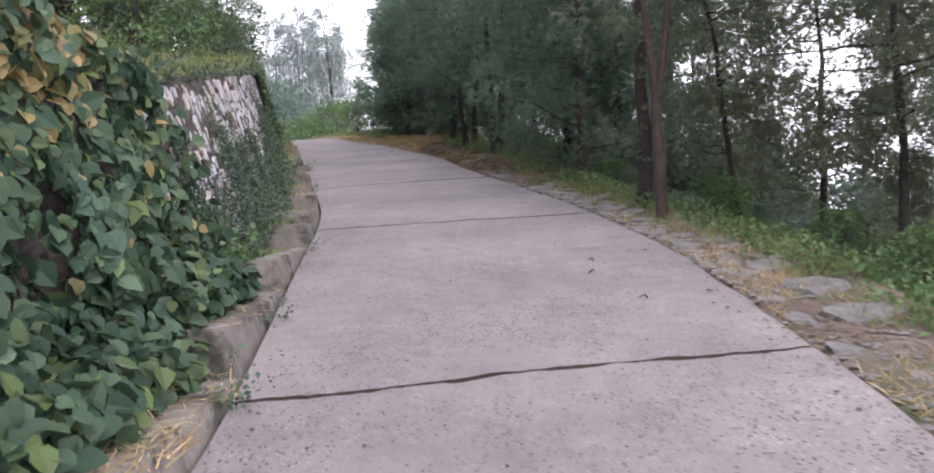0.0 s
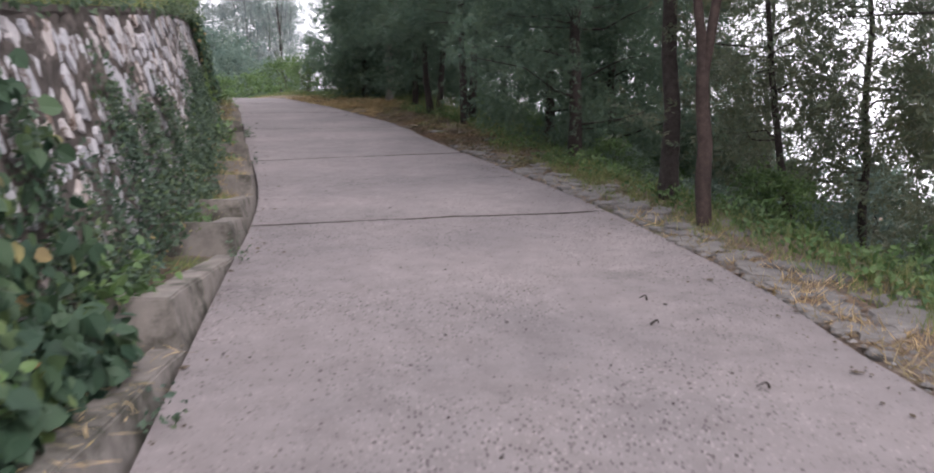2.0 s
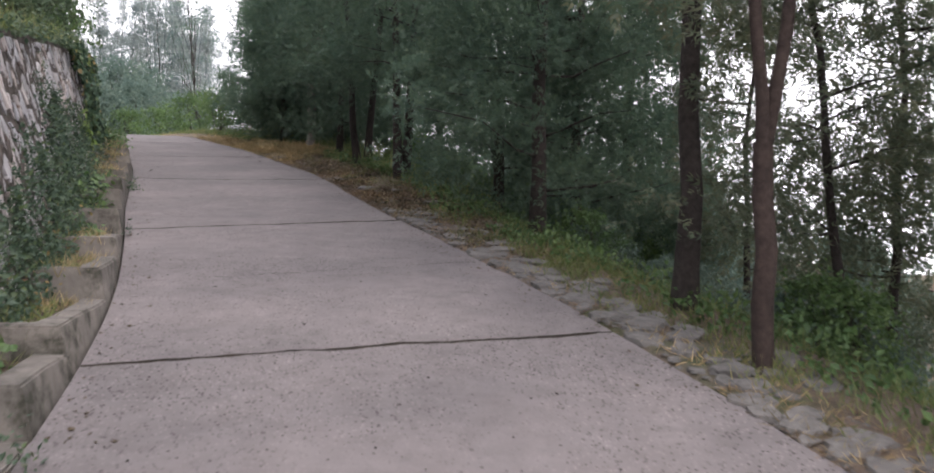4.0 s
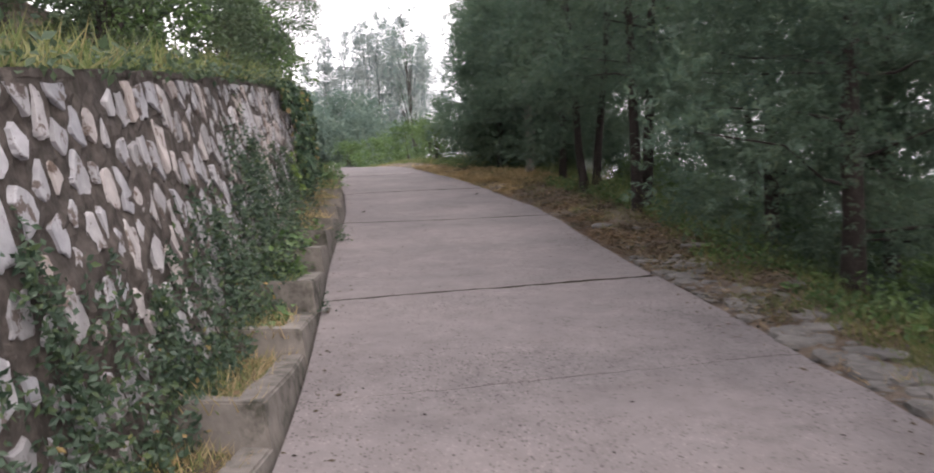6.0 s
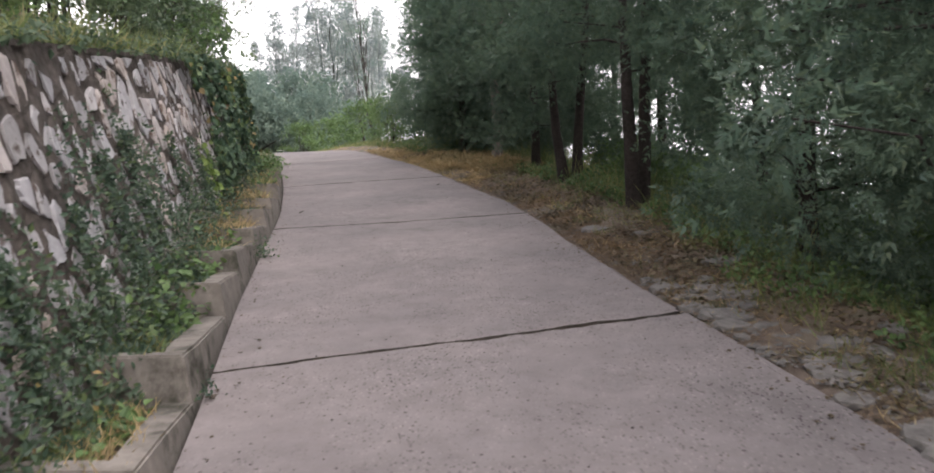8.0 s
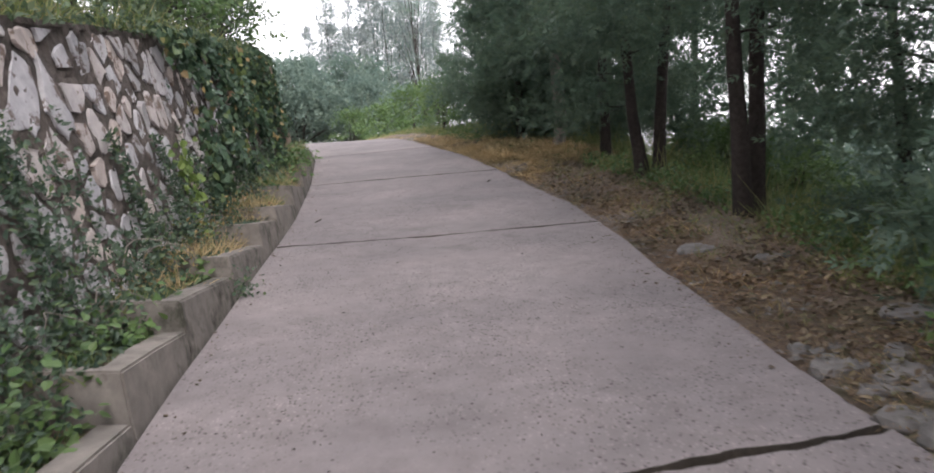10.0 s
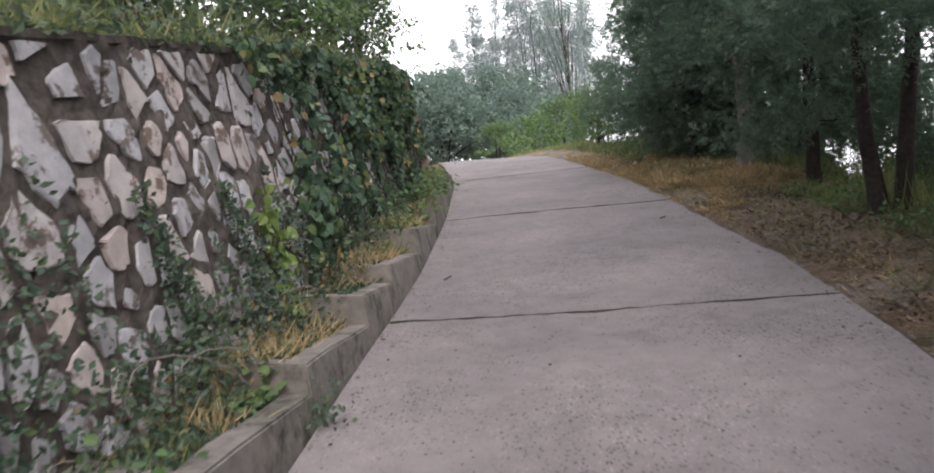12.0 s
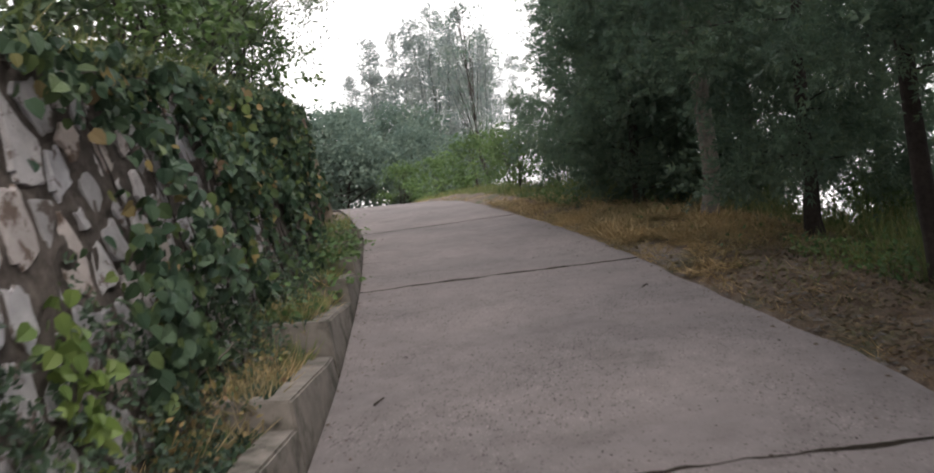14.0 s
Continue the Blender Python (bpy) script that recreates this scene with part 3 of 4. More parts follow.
CYP_A = conifer_meshes("cypress_a", 7.5, 2.2, 1.5, 118, 50, trunk_r=0.12, forks=2, spray=0.135)
CYP_B = conifer_meshes("cypress_b", 7.0, 2.2, 0.9, 115, 36, droop=0.5, trunk_r=0.11, spray=0.18)
CYP_C = conifer_meshes("cypress_c", 6.0, 1.8, 0.2, 130, 38, bottom=0.85, trunk_r=0.12, spray=0.19)
CYP_N = conifer_meshes("cypress_n", 7.0, 2.0, 0.55, 135, 64, bottom=0.8, trunk_r=0.11, spray=0.11, spread=0.18)
PINE_A = conifer_meshes("pine_a", 8.0, 2.1, 2.0, 58, 24, trunk_r=0.1, spread=0.16, spray=0.16, droop=0.1, crook=0.02)
PINE_B = conifer_meshes("pine_b", 7.0, 1.9, 2.1, 50, 24, trunk_r=0.06, spread=0.16, spray=0.16, droop=0.1, forks=2, fork_h=1.4, crook=0.015)
PINE_C = conifer_meshes("pine_c", 6.5, 2.0, 1.2, 84, 27, trunk_r=0.06, spread=0.17, spray=0.16, droop=0.35, crook=0.04)
PALE_A = conifer_meshes("pale_a", 7.0, 2.0, 1.7, 95, 36, droop=0.2, trunk_r=0.105, spread=0.18, spray=0.17, forks=2, fork_h=1.7, crook=0.035)
DARK = "dark green cypress with dense hanging sprays beside the road"
ROW = "conifers along the road"
tree("pine_tree", PINE_B, BARK_RED, PINE, 2.27, 9.5, -28, 1.0, "forked reddish-barked pine beside the road verge", "tree", ROW)
tree("pine_tree", PINE_A, BARK, PINE, 2.4, 10.95, 70, 1.0, "tall dark-barked pine standing at the verge", "tree", ROW)
tree("pine_tree", PINE_C, BARK, PINE, 3.45, 10.4, 150, 0.8, "thin leaning pine on the falling slope", "tree", ROW, lean=(0, 8))
tree("cypress_tree", CYP_N, BARK, CONIFER, 2.15, 14.8, 0, 1.08, DARK, "tree", ROW)
tree("cypress_tree", CYP_N, BARK, CONIFER, 3.2, 16.6, 60, 1.0, DARK, "tree", ROW)
tree("cypress_tree", CYP_N, BARK, CONIFER, 2.3, 18.2, 140, 1.0, DARK, "tree", ROW)
tree("cypress_tree", CYP_A, BARK, CONIFER, 0.82, 20.1, 30, 1.0, DARK, "tree", ROW)
tree("cypress_tree", CYP_A, BARK, CONIFER, 0.17, 23.2, -20, 0.95, DARK, "tree", ROW)
tree("cypress_tree", CYP_B, BARK, CONIFER, -0.3, 25.6, 200, 0.85, DARK, "tree", ROW)
tree("cypress_tree", PALE_A, BARK_PALE, CONIFER, -1.15, 27.8, 120, 1.0, "cypress with a pale bare trunk beside dry grass", "tree", ROW)
tree("cypress_tree", CYP_C, BARK, CONIFER, -2.1, 32.2, 0, 1.0, "rounded dark cypress with foliage down to the ground", "tree", ROW)
tree("cypress_tree", CYP_C, BARK, CONIFER, -0.3, 30.2, 90, 1.2, DARK, "tree", ROW)
tree("cypress_tree", CYP_B, BARK, CONIFER, 4.7, 18.8, 110, 1.25, DARK, "tree", ROW)
tree("cypress_tree", CYP_B, BARK, CONIFER, 2.2, 26.5, 40, 1.1, DARK, "tree", ROW)
tree("cypress_tree", CYP_C, BARK, CONIFER, -2.0, 30.2, 310, 0.9, "rounded dark cypress with foliage down to the ground", "tree", ROW)
tree("cypress_tree", CYP_C, BARK, CONIFER, -3.0, 35.2, 200, 0.85, DARK, "tree", ROW)
tree("cypress_tree", CYP_A, BARK, CONIFER, 3.2, 21.8, 300, 1.05, DARK, "tree", ROW)
tree("cypress_tree", CYP_C, BARK, CONIFER, -1.2, 33.8, 130, 1.15, DARK, "tree", ROW)
tree("cypress_tree", CYP_B, BARK, CONIFER, 1.9, 30.4, 250, 1.15, DARK, "tree", ROW)
for k, (x, y, s) in enumerate([(4.5, 8.4, 1.0), (5.0, 6.2, 1.05), (7.4, 12.6, 1.1), (6.4, 9.6, 1.0), (6.2, 7.6, 1.1), (8.0, 10.4, 1.2), (5.4, 12.8, 1.15), (8.6, 15.0, 1.1), (6.0, 21.0, 1.2), (6.4, 17.2, 1.2)]):
    tree("pine_tree", PINE_C, BARK, PINE, x, y, 75 * k, s, "slender ragged pine standing lower on the slope", "tree", ROW)
BANKP = "dark pine growing on the bank above the wall"
for k, (x, y, s) in enumerate([(-4.3, 7.4, 0.8), (-6.6, 12.0, 0.8), (-7.6, 15.5, 0.9), (-7.0, 18.6, 0.85), (-8.6, 21.0, 0.9), (-9.4, 24.5, 0.9), (-4.0, 3.0, 0.9), (-10.5, 17.5, 1.0), (-5.6, 14.2, 0.7), (-6.2, 16.8, 0.75), (-8.6, 13.2, 0.9), (-5.3, 12.4, 0.75)]):
    tree("pine_tree", PINE_A if k % 2 else PINE_C, BARK, PINE, x, y, 47 * k, s, BANKP, "tree", "pines above the wall")
BROAD_A = broad_meshes("broad_a", 5.0, 1.9, 0.8, 110, 150, 0.08, 0.1, 0.28, narrow=0.45)
tree("broadleaf_tree", BROAD_A, BARK, BROAD, -7.8, 27.0, 0, 0.85, "dull green broadleaf tree above the wall end", "tree")
tree("broadleaf_tree", BROAD_A, BARK, BROAD, -9.0, 30.5, 100, 0.9, "dull green broadleaf tree above the wall end", "tree")
BUSH_A = broad_meshes("bush_a", 2.2, 1.4, 0.15, 56, 40, 0.13, 0.03, 0.22, trunks=3)
BUSH_B = broad_meshes("bush_b", 4.2, 2.2, 0.2, 150, 80, 0.16, 0.06, 0.33, trunks=3)
for k, (x, y, s) in enumerate([(-8.8, 10.5, 0.9), (-9.6, 14.6, 1.0), (-9.4, 19.2, 1.0), (-10.2, 23.2, 1.0), (-7.6, 7.5, 0.8), (-7.2, 12.8, 0.75)]):
    tree("bush", BUSH_B, BARK, BROAD, x, y, 83 * k, s, "large dull green thicket on the bank under the pines", "bush", "thicket on the bank")
for k, (x, y, s, mat) in enumerate([(-4.7, 35.5, 0.55, BUSH), (-5.2, 38.5, 0.75, BUSH), (-6.6, 42.0, 0.9, BUSH), (-9.2, 48, 1.0, BUSH), (-11.5, 50, 0.9, BUSH), (-3.4, 37.0, 0.8, BUSH)]):
    tree("bush", BUSH_A, BARK, mat, x, y, 71 * k, s, "leafy green bush on the road bank", "bush", "bushes at the crest")
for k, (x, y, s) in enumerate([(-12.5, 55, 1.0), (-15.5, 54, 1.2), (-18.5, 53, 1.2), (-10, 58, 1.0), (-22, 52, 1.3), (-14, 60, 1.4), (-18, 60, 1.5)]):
    tree("tree", BUSH_B, BARK, HAZY, x, y, 53 * k, s, "dark green dense tree behind the crest, leaf colour lightened for haze", "tree", "trees behind the crest")
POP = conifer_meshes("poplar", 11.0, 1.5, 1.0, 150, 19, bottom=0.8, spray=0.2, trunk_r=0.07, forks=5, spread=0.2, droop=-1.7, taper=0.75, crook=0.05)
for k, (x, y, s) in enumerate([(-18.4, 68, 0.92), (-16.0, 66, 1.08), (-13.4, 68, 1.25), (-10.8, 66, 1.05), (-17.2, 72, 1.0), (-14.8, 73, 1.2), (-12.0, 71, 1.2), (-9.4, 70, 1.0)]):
    tree("poplar_tree", POP, BARK, PALE_HAZE, x, y, 61 * k, s, "feathery poplar in the fog, leaves coloured pale for haze", "tree", "poplars in the fog")
THIN = broad_meshes("thin_tree", 11.5, 1.3, 2.6, 70, 34, 0.14, 0.06, 0.32, narrow=0.5)
# the slender tree takes the haze-lightened leaf colour too
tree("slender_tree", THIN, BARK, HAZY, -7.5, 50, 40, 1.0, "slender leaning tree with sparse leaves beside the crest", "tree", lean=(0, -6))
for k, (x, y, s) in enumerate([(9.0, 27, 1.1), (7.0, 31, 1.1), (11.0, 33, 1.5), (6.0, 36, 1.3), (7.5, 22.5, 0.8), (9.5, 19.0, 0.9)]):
    tree("tree", BUSH_B, BARK, HAZY, x, y, 97 * k, s, "leafy tree on the hillside below, leaf colour paled for haze", "tree", "trees on the lower hillside")

# ---------------- planting on and above the wall ----------------
def nz(x, y, z=0.0, s=1.0):
    return np.array([noise.noise((p * s, q * s, r * s)) for p, q, r in zip(np.broadcast_to(x, np.shape(y)), y, np.broadcast_to(z, np.shape(y)))])


def on_wall(y, h, out):
    return np.stack([left(y) - (0.62 + 0.24 * h) + out, y, road_z(y) + h], -1)


def hang(n, outward=(1.0, -0.15, 0.25), fall=0.75, wild=0.45):
    """Leaf directions and normals for leaves that hang on a face turned outward."""
    d = np.array([0.15, 0, -fall]) + RNG.normal(size=(n, 3)) * wild
    u = np.array(outward) + RNG.normal(size=(n, 3)) * 0.4
    return d, u


def foliage(name, pieces, mat, label, category):
    return tagged(part(name, make_mesh(name, *join(*pieces)), mat), label, category, kind="stuff")


# climbing vine with large leaves: the first stretch of the wall and the stretch near its end
def vine(name, y0, y1, cover, n, big, label, keep=280, dry=0.06, near=None):
    y = RNG.uniform(y0, y1, n * 3)
    h = RNG.uniform(-0.05, 1, n * 3)
    top = wall_top(y) + 0.12 + 0.4 * np.clip((5.5 - y) / 1.5, 0, 1) + 0.2 * nz(1.5, y, 0, 1.3)
    h = h * top
    ok = RNG.random(n * 3) < cover(y, h)
    y, h = y[ok][:n], h[ok][:n]
    lump = np.clip(0.16 + 0.34 * nz(h * 1.6, y * 1.6, 3.0), 0.03, 0.55)
    out = lump * RNG.uniform(0.25, 1.0, len(y)) ** 0.5 + 0.02
    P = on_wall(y, h, out)
    d, u = hang(len(y))
    size = big * RNG.uniform(0.55, 1.25, len(y))
    thing = tagged(new(name), label, "climbing plant", kind="stuff")
    front = np.argsort(-(out + (0.25 if near is None else 0) * RNG.random(len(y)) - (0 if near is None else np.abs(y - near) * 0.08)))[:keep]
    mask = np.zeros(len(y), bool)
    mask[front] = True
    wither = RNG.random(len(y)) < dry + 0.45 * (h > 1.5) * (y < 5)
    for sel, mat, nm in ((~mask & ~wither, VINE, "foliage"), (~mask & wither, VINE_DRY, "withered_foliage")):
        if sel.any():
            part(nm, make_mesh(nm, *cards(P[sel], d[sel], u[sel], size[sel], size[sel] * 0.95, IVY)), mat, thing)
    shared = [make_mesh("leaf", *cards(np.zeros((1, 3)), np.array([[0, 1.0, 0]]), np.array([[0.1 * k, 0, 1.0]]), 1.0, 0.9 + 0.1 * k, IVY)) for k in range(3)]
    for k, i in enumerate(np.where(mask)[0]):
        a = Vector(d[i]).normalized()
        s = a.cross(Vector(u[i])).normalized()
        w = s.cross(a)
        rot = Matrix((s, a, w)).transposed().to_4x4()
        part("leaf", shared[k % 3], VINE_ONE, thing, "", Matrix.Translation(P[i]) @ rot @ Matrix.Scale(float(size[i]), 4))
    stems = []
    for k in range(26):
        ys = RNG.uniform(y0, y1)
        hh = np.linspace(0.0, RNG.uniform(0.8, 1.0) * wall_top(ys), 9)
        yy = ys + np.cumsum(RNG.normal(size=9) * 0.07)
        stems.append(tube(on_wall(yy, hh, 0.03 + 0.03 * RNG.random(9)), np.linspace(0.012, 0.004, 9), 5))
    part("stem", make_mesh("stem", *join(*stems), True), BARK, thing, "brown twining stems")
    return thing


VINE_ONE, nt, bsdf = material("vine_leaf_single")
r = nt.nodes.new("ShaderNodeObjectInfo").outputs["Random"]
col = ramp(nt, r, [(0, (0.03, 0.056, 0.037)), (0.3, (0.045, 0.08, 0.05)), (0.6, (0.075, 0.115, 0.067)), (0.9, (0.038, 0.068, 0.045)), (1.0, (0.11, 0.15, 0.055))])
nt.links.new(col, bsdf.inputs["Base Color"])
bsdf.inputs["Roughness"].default_value = 0.48
bsdf.inputs["Specular IOR Level"].default_value = 0.2
bump(nt, bsdf, noise_tex(nt, 3.0, 4, 0.6), 0.4, 0.05)

vine("climbing_vine", -3.5, 7.0, lambda y, h: np.clip(np.where(y < 5.3, 1.0, 1.0 - (y - 5.3) / 1.3 + 0.5 * nz(h, y, 0, 1.1)), 0, 1), 8600, 0.108,
     "broad-leaved green climbing vine smothering the stone wall", near=4.0)
vine("climbing_vine", 19.2, 30.5, lambda y, h: np.clip((y - 19.75 + 0.25 * h) * 1.6, 0, 1) * np.clip((h / 2.25 - 0.42) * 2.0 + 2.0 * nz(h * 0.8, y * 1.9, 7.0) + 0.35 * np.clip((y - 21.5) / 3, 0, 1), 0.02, 1), 9600, 0.088,
     "dark green vine hanging over the upper wall", near=21.0, dry=0.06)

# small-leaved creeper at the foot of the wall
n = 25000
y = RNG.uniform(4.5, 25, n)
tall = np.interp(y, [4.5, 6, 7, 8.5, 10, 11.5, 13, 14.6, 16.3, 17.3, 18.3, 20, 25], [0.7, 0.5, 0.45, 0.75, 0.6, 0.5, 0.8, 1.1, 1.1, 0.6, 0.5, 0.5, 0.4]) * (1 + 0.8 * nz(3.3, y, 0, 0.9) + 0.8 * nz(3.3, y, 0, 3.1))
tall = np.clip(tall * 1.4, 0.12, 1.9)
f = RNG.random(n) ** 1.9
h = tall * f
out = np.interp(f, [0, 0.35, 1], [0.42, 0.26, 0.05]) * RNG.uniform(0.15, 1.05, n) * np.interp(y, [12.5, 14.5], [0.62, 1.0])
P = on_wall(y, h + 0.12, out)
P[:, 2] = np.maximum(P[:, 2], soil_z(y) + 0.03)
ok = nz(h * 3.4, y * 3.4, 2.0) > -0.14 - 0.4 * (1 - f)
P = P[ok]
L = RNG.uniform(0.03, 0.065, len(P))
foliage("creeper", [cards(P, RNG.normal(size=(len(P), 3)) + np.array([0.3, 0, 0.2]), np.array([0.8, -0.2, 0.6]) + RNG.normal(size=(len(P), 3)) * 0.5, L, L * 0.55, LEAF)],
        CREEPER, "bluish green small-leaved creeper growing up the wall foot", "creeper")
# streaks of creeper up the stones
bits = []
for ys, top, wd in ((9.2, 1.1, 0.12), (11.2, 0.8, 0.1), (13.0, 1.0, 0.1), (14.2, 1.1, 0.12), (15.2, 1.35, 0.14), (16.0, 1.5, 0.14), (17.75, 1.4, 0.09), (18.75, 1.3, 0.1), (6.6, 1.3, 0.14), (8.4, 1.3, 0.14), (10.1, 1.2, 0.1)):
    m = int(420 * top * wd / 0.12)
    hh = RNG.uniform(0.3, top, m)
    yy = ys + RNG.normal(size=m) * wd * (1.2 - hh / top * 0.7) + 0.1 * np.sin(hh * 3)
    Q = on_wall(yy, hh, RNG.uniform(0.06, 0.13, m))
    L = RNG.uniform(0.03, 0.06, m)
    bits.append(cards(Q, RNG.normal(size=(m, 3)), np.array([1, -0.2, 0.4]) + RNG.normal(size=(m, 3)) * 0.4, L, L * 0.6, LEAF))
foliage("creeper", bits, CREEPER, "narrow streaks of creeper climbing over the stones", "creeper")
# a young vine with light leaves
m = 95
hh = RNG.uniform(0.15, 1.25, m)
yy = 19.2 + 0.13 * hh + RNG.normal(size=m) * 0.09
d, u = hang(m)
L = RNG.uniform(0.05, 0.105, m)
foliage("climbing_vine", [cards(on_wall(yy, hh, RNG.uniform(0.05, 0.16, m)), d, u, L, L * 0.95, IVY)], VINE_LIGHT, "young vine with yellowish green leaves on the stones", "climbing plant")


def blades(x, y, z, length, width, lean=0.45):
    n = len(x)
    d = np.stack([RNG.normal(size=n) * lean, RNG.normal(size=n) * lean, np.ones(n)], -1)
    return cards(np.stack([x, y, z], -1), d, unit(n, 0.2), length, width, BLADE)


# weeds and grass in the terraced bed
def bed_plants(n, y0, y1, ln, wd, x0=-0.25, x1=-0.75, lean=0.5):
    y = RNG.uniform(y0, y1, n)
    x = left(y) + RNG.uniform(x1, x0, n)
    keep = nz(x * 1.5, y * 1.5, 4.0) > -0.15
    x, y = x[keep], y[keep]
    return blades(x, y, soil_z(y) - 0.02, ln * RNG.uniform(0.4, 1.25, len(x)), wd, lean)


foliage("grass", [bed_plants(6500, 2, 29, 0.14, 0.009, lean=0.9), bed_plants(4600, 21.5, 30.5, 0.27, 0.011, -0.24, -0.75), bed_plants(1500, 10, 17, 0.13, 0.01, lean=0.9)], GRASS, "green weeds and grass in the bed behind the kerb", "grass")
foliage("grass", [bed_plants(5200, 17.3, 24.5, 0.24, 0.009, -0.24, -0.75, 0.9), bed_plants(700, 1, 4.4, 0.16, 0.01, -0.02, -0.4, 1.3), bed_plants(900, 10.5, 13.6, 0.16, 0.008, -0.14, -0.5, 0.9)],
        DRYGRASS, "withered straw-coloured grass in the bed behind the kerb", "grass")
# the vine spilling over the first beds
n = 4600
y = RNG.uniform(-3, 6.2, n)
o = RNG.uniform(0.16, 0.8, n)
keep = nz(o * 2, y, 6.0, 1.5) > -0.3 + 0.45 * (o < 0.22)
y, o = y[keep], o[keep]
z = soil_z(y) + 0.03 + RNG.random(len(y)) * (0.1 + 0.75 * o)
L = RNG.uniform(0.06, 0.12, len(y))
foliage("climbing_vine", [cards(np.stack([left(y) - o, y, z], -1), np.array([0.4, -0.2, -0.5]) + RNG.normal(size=(len(y), 3)) * 0.5, np.array([0.7, -0.2, 0.8]) + RNG.normal(size=(len(y), 3)) * 0.4, L, L * 0.95, IVY)],
        VINE, "vine leaves spilling over the bed and kerb", "climbing plant")
# straw lying on the first kerb steps
n = 560
y = np.concatenate([RNG.normal(3.0, 0.5, n // 2), RNG.uniform(0.5, 6.5, n // 2)])
x = left(y) - RNG.uniform(0.0, 0.3, n)
dd = np.stack([RNG.normal(size=n), RNG.normal(size=n), RNG.normal(size=n) * 0.12], -1)
foliage("straw", [cards(np.stack([x, y, soil_z(y) + 0.06 + RNG.random(n) * 0.03], -1), dd, unit(n) * 0.3 + np.array([0, 0, 1.0]), RNG.uniform(0.05, 0.14, n), 0.008, LEAF)], DRYGRASS, "dry straw lying on the kerb top", "straw")
# reddish withered weeds and bare trailing twigs
n = 900
y = np.concatenate([RNG.normal(19.6, 1.0, n // 2), RNG.uniform(16.5, 24, n // 4), RNG.uniform(1.5, 13.5, n // 4)])
x = left(y) - RNG.uniform(0.22, 0.7, len(y))
z = soil_z(y) + RNG.random(len(y)) ** 1.5 * 0.35
L = RNG.uniform(0.025, 0.055, len(y))
foliage("weed", [cards(np.stack([x, y, z], -1), RNG.normal(size=(len(y), 3)), unit(len(y)) + np.array([0, 0, 0.6]), L, L * 0.5, LEAF)], VINE_DRY, "reddish brown withered weeds in the bed", "weeds")
for k, (ys, r) in enumerate(((16.3, 0.5), (17.0, 0.6), (17.6, 0.45), (18.9, 0.5), (19.3, 0.4), (20.6, 0.45), (15.6, 0.4))):
    t = np.linspace(0, 1, 9)
    px = left(ys) - 0.62 + 0.45 * t * r + 0.06 * np.sin(t * 7 + k)
    py = ys + r * (t - 0.3) + 0.06 * np.cos(t * 6 + k)
    pz = soil_z(np.full(9, ys)) + 0.12 + 0.5 * r * np.sin(t * 2.8)
    tagged(part("trailing_twig", make_mesh("trailing_twig", *tube(np.stack([px, py, pz], -1), np.linspace(0.006, 0.003, 9), 5), True), BARK_PALE), "thin pale bare twig arching over the bed", "twig", "bare twigs in the bed")
# leafy weeds lying over the kerb
wv = []
for ys, k, r in ((2.2, 240, 0.3), (3.0, 260, 0.3), (4.9, 200, 0.25), (6.6, 220, 0.25), (5.6, 80, 0.12), (9.0, 60, 0.15), (13.2, 70, 0.15), (14.8, 90, 0.2), (17.9, 90, 0.12), (16.2, 240, 0.3), (15.0, 260, 0.35), (22.6, 160, 0.3), (24.0, 220, 0.35), (25.5, 260, 0.35), (26.8, 240, 0.35), (28.2, 240, 0.35)):
    q = np.stack([left(ys) - (0.24 if ys < 23.5 else 0.06) - np.abs(RNG.normal(size=k)) * r * 0.8, ys + RNG.normal(size=k) * r, soil_z(np.full(k, ys)) + np.abs(RNG.normal(size=k)) * r * 0.5], -1)
    q[:, 2] = np.maximum(q[:, 2], soil_z(q[:, 1]) + 0.02)
    L = RNG.uniform(0.035, 0.08, k)
    wv.append(cards(q, RNG.normal(size=(k, 3)) * np.array([1, 1, 0.5]), np.array([0.2, -0.2, 1]) + RNG.normal(size=(k, 3)) * 0.4, L, L * 0.75, IVY))
foliage("weed", wv, BUSH, "bright green leafy weeds along the kerb", "weeds")
# a tuft pushing out between kerb and road
tuft = []
for ys, k, r in ((17.95, 130, 0.09), (3.95, 70, 0.08), (5.55, 40, 0.06), (8.3, 40, 0.06), (13.9, 30, 0.05)):
    q = np.stack([left(ys) + 0.04 + RNG.normal(size=k) * r * 0.8, ys + RNG.normal(size=k) * r, road_z(ys) + 0.02 + np.abs(RNG.normal(size=k)) * r * 1.3], -1)
    L = RNG.uniform(0.02, 0.048, k)
    tuft.append(cards(q, RNG.normal(size=(k, 3)), np.array([0.2, -0.4, 1]) + RNG.normal(size=(k, 3)) * 0.5, L, L * 0.7, LEAF))
foliage("weed", tuft, CREEPER, "small dark tufts growing at the foot of the kerb", "weeds")

# grass and low growth on the bank above the wall
n = 26000
y = RNG.uniform(1, 31, n)
off = 1.02 + np.abs(RNG.normal(size=n)) * 0.9
x = left(y) - off
z = np.where(off < 1.6, road_z(y) + wall_top(y) + 0.02, ground_z(x, y))
tallness = 0.28 * (1 + 0.9 * nz(x, y, 0, 0.8))
sel = RNG.random(n) < 0.5
foliage("grass", [blades(x[sel], y[sel], z[sel], np.clip(tallness, 0.1, 0.6)[sel] * RNG.uniform(0.5, 1.2, sel.sum()), 0.01, 0.6)], GRASS, "long green grass on the bank above the wall", "grass")
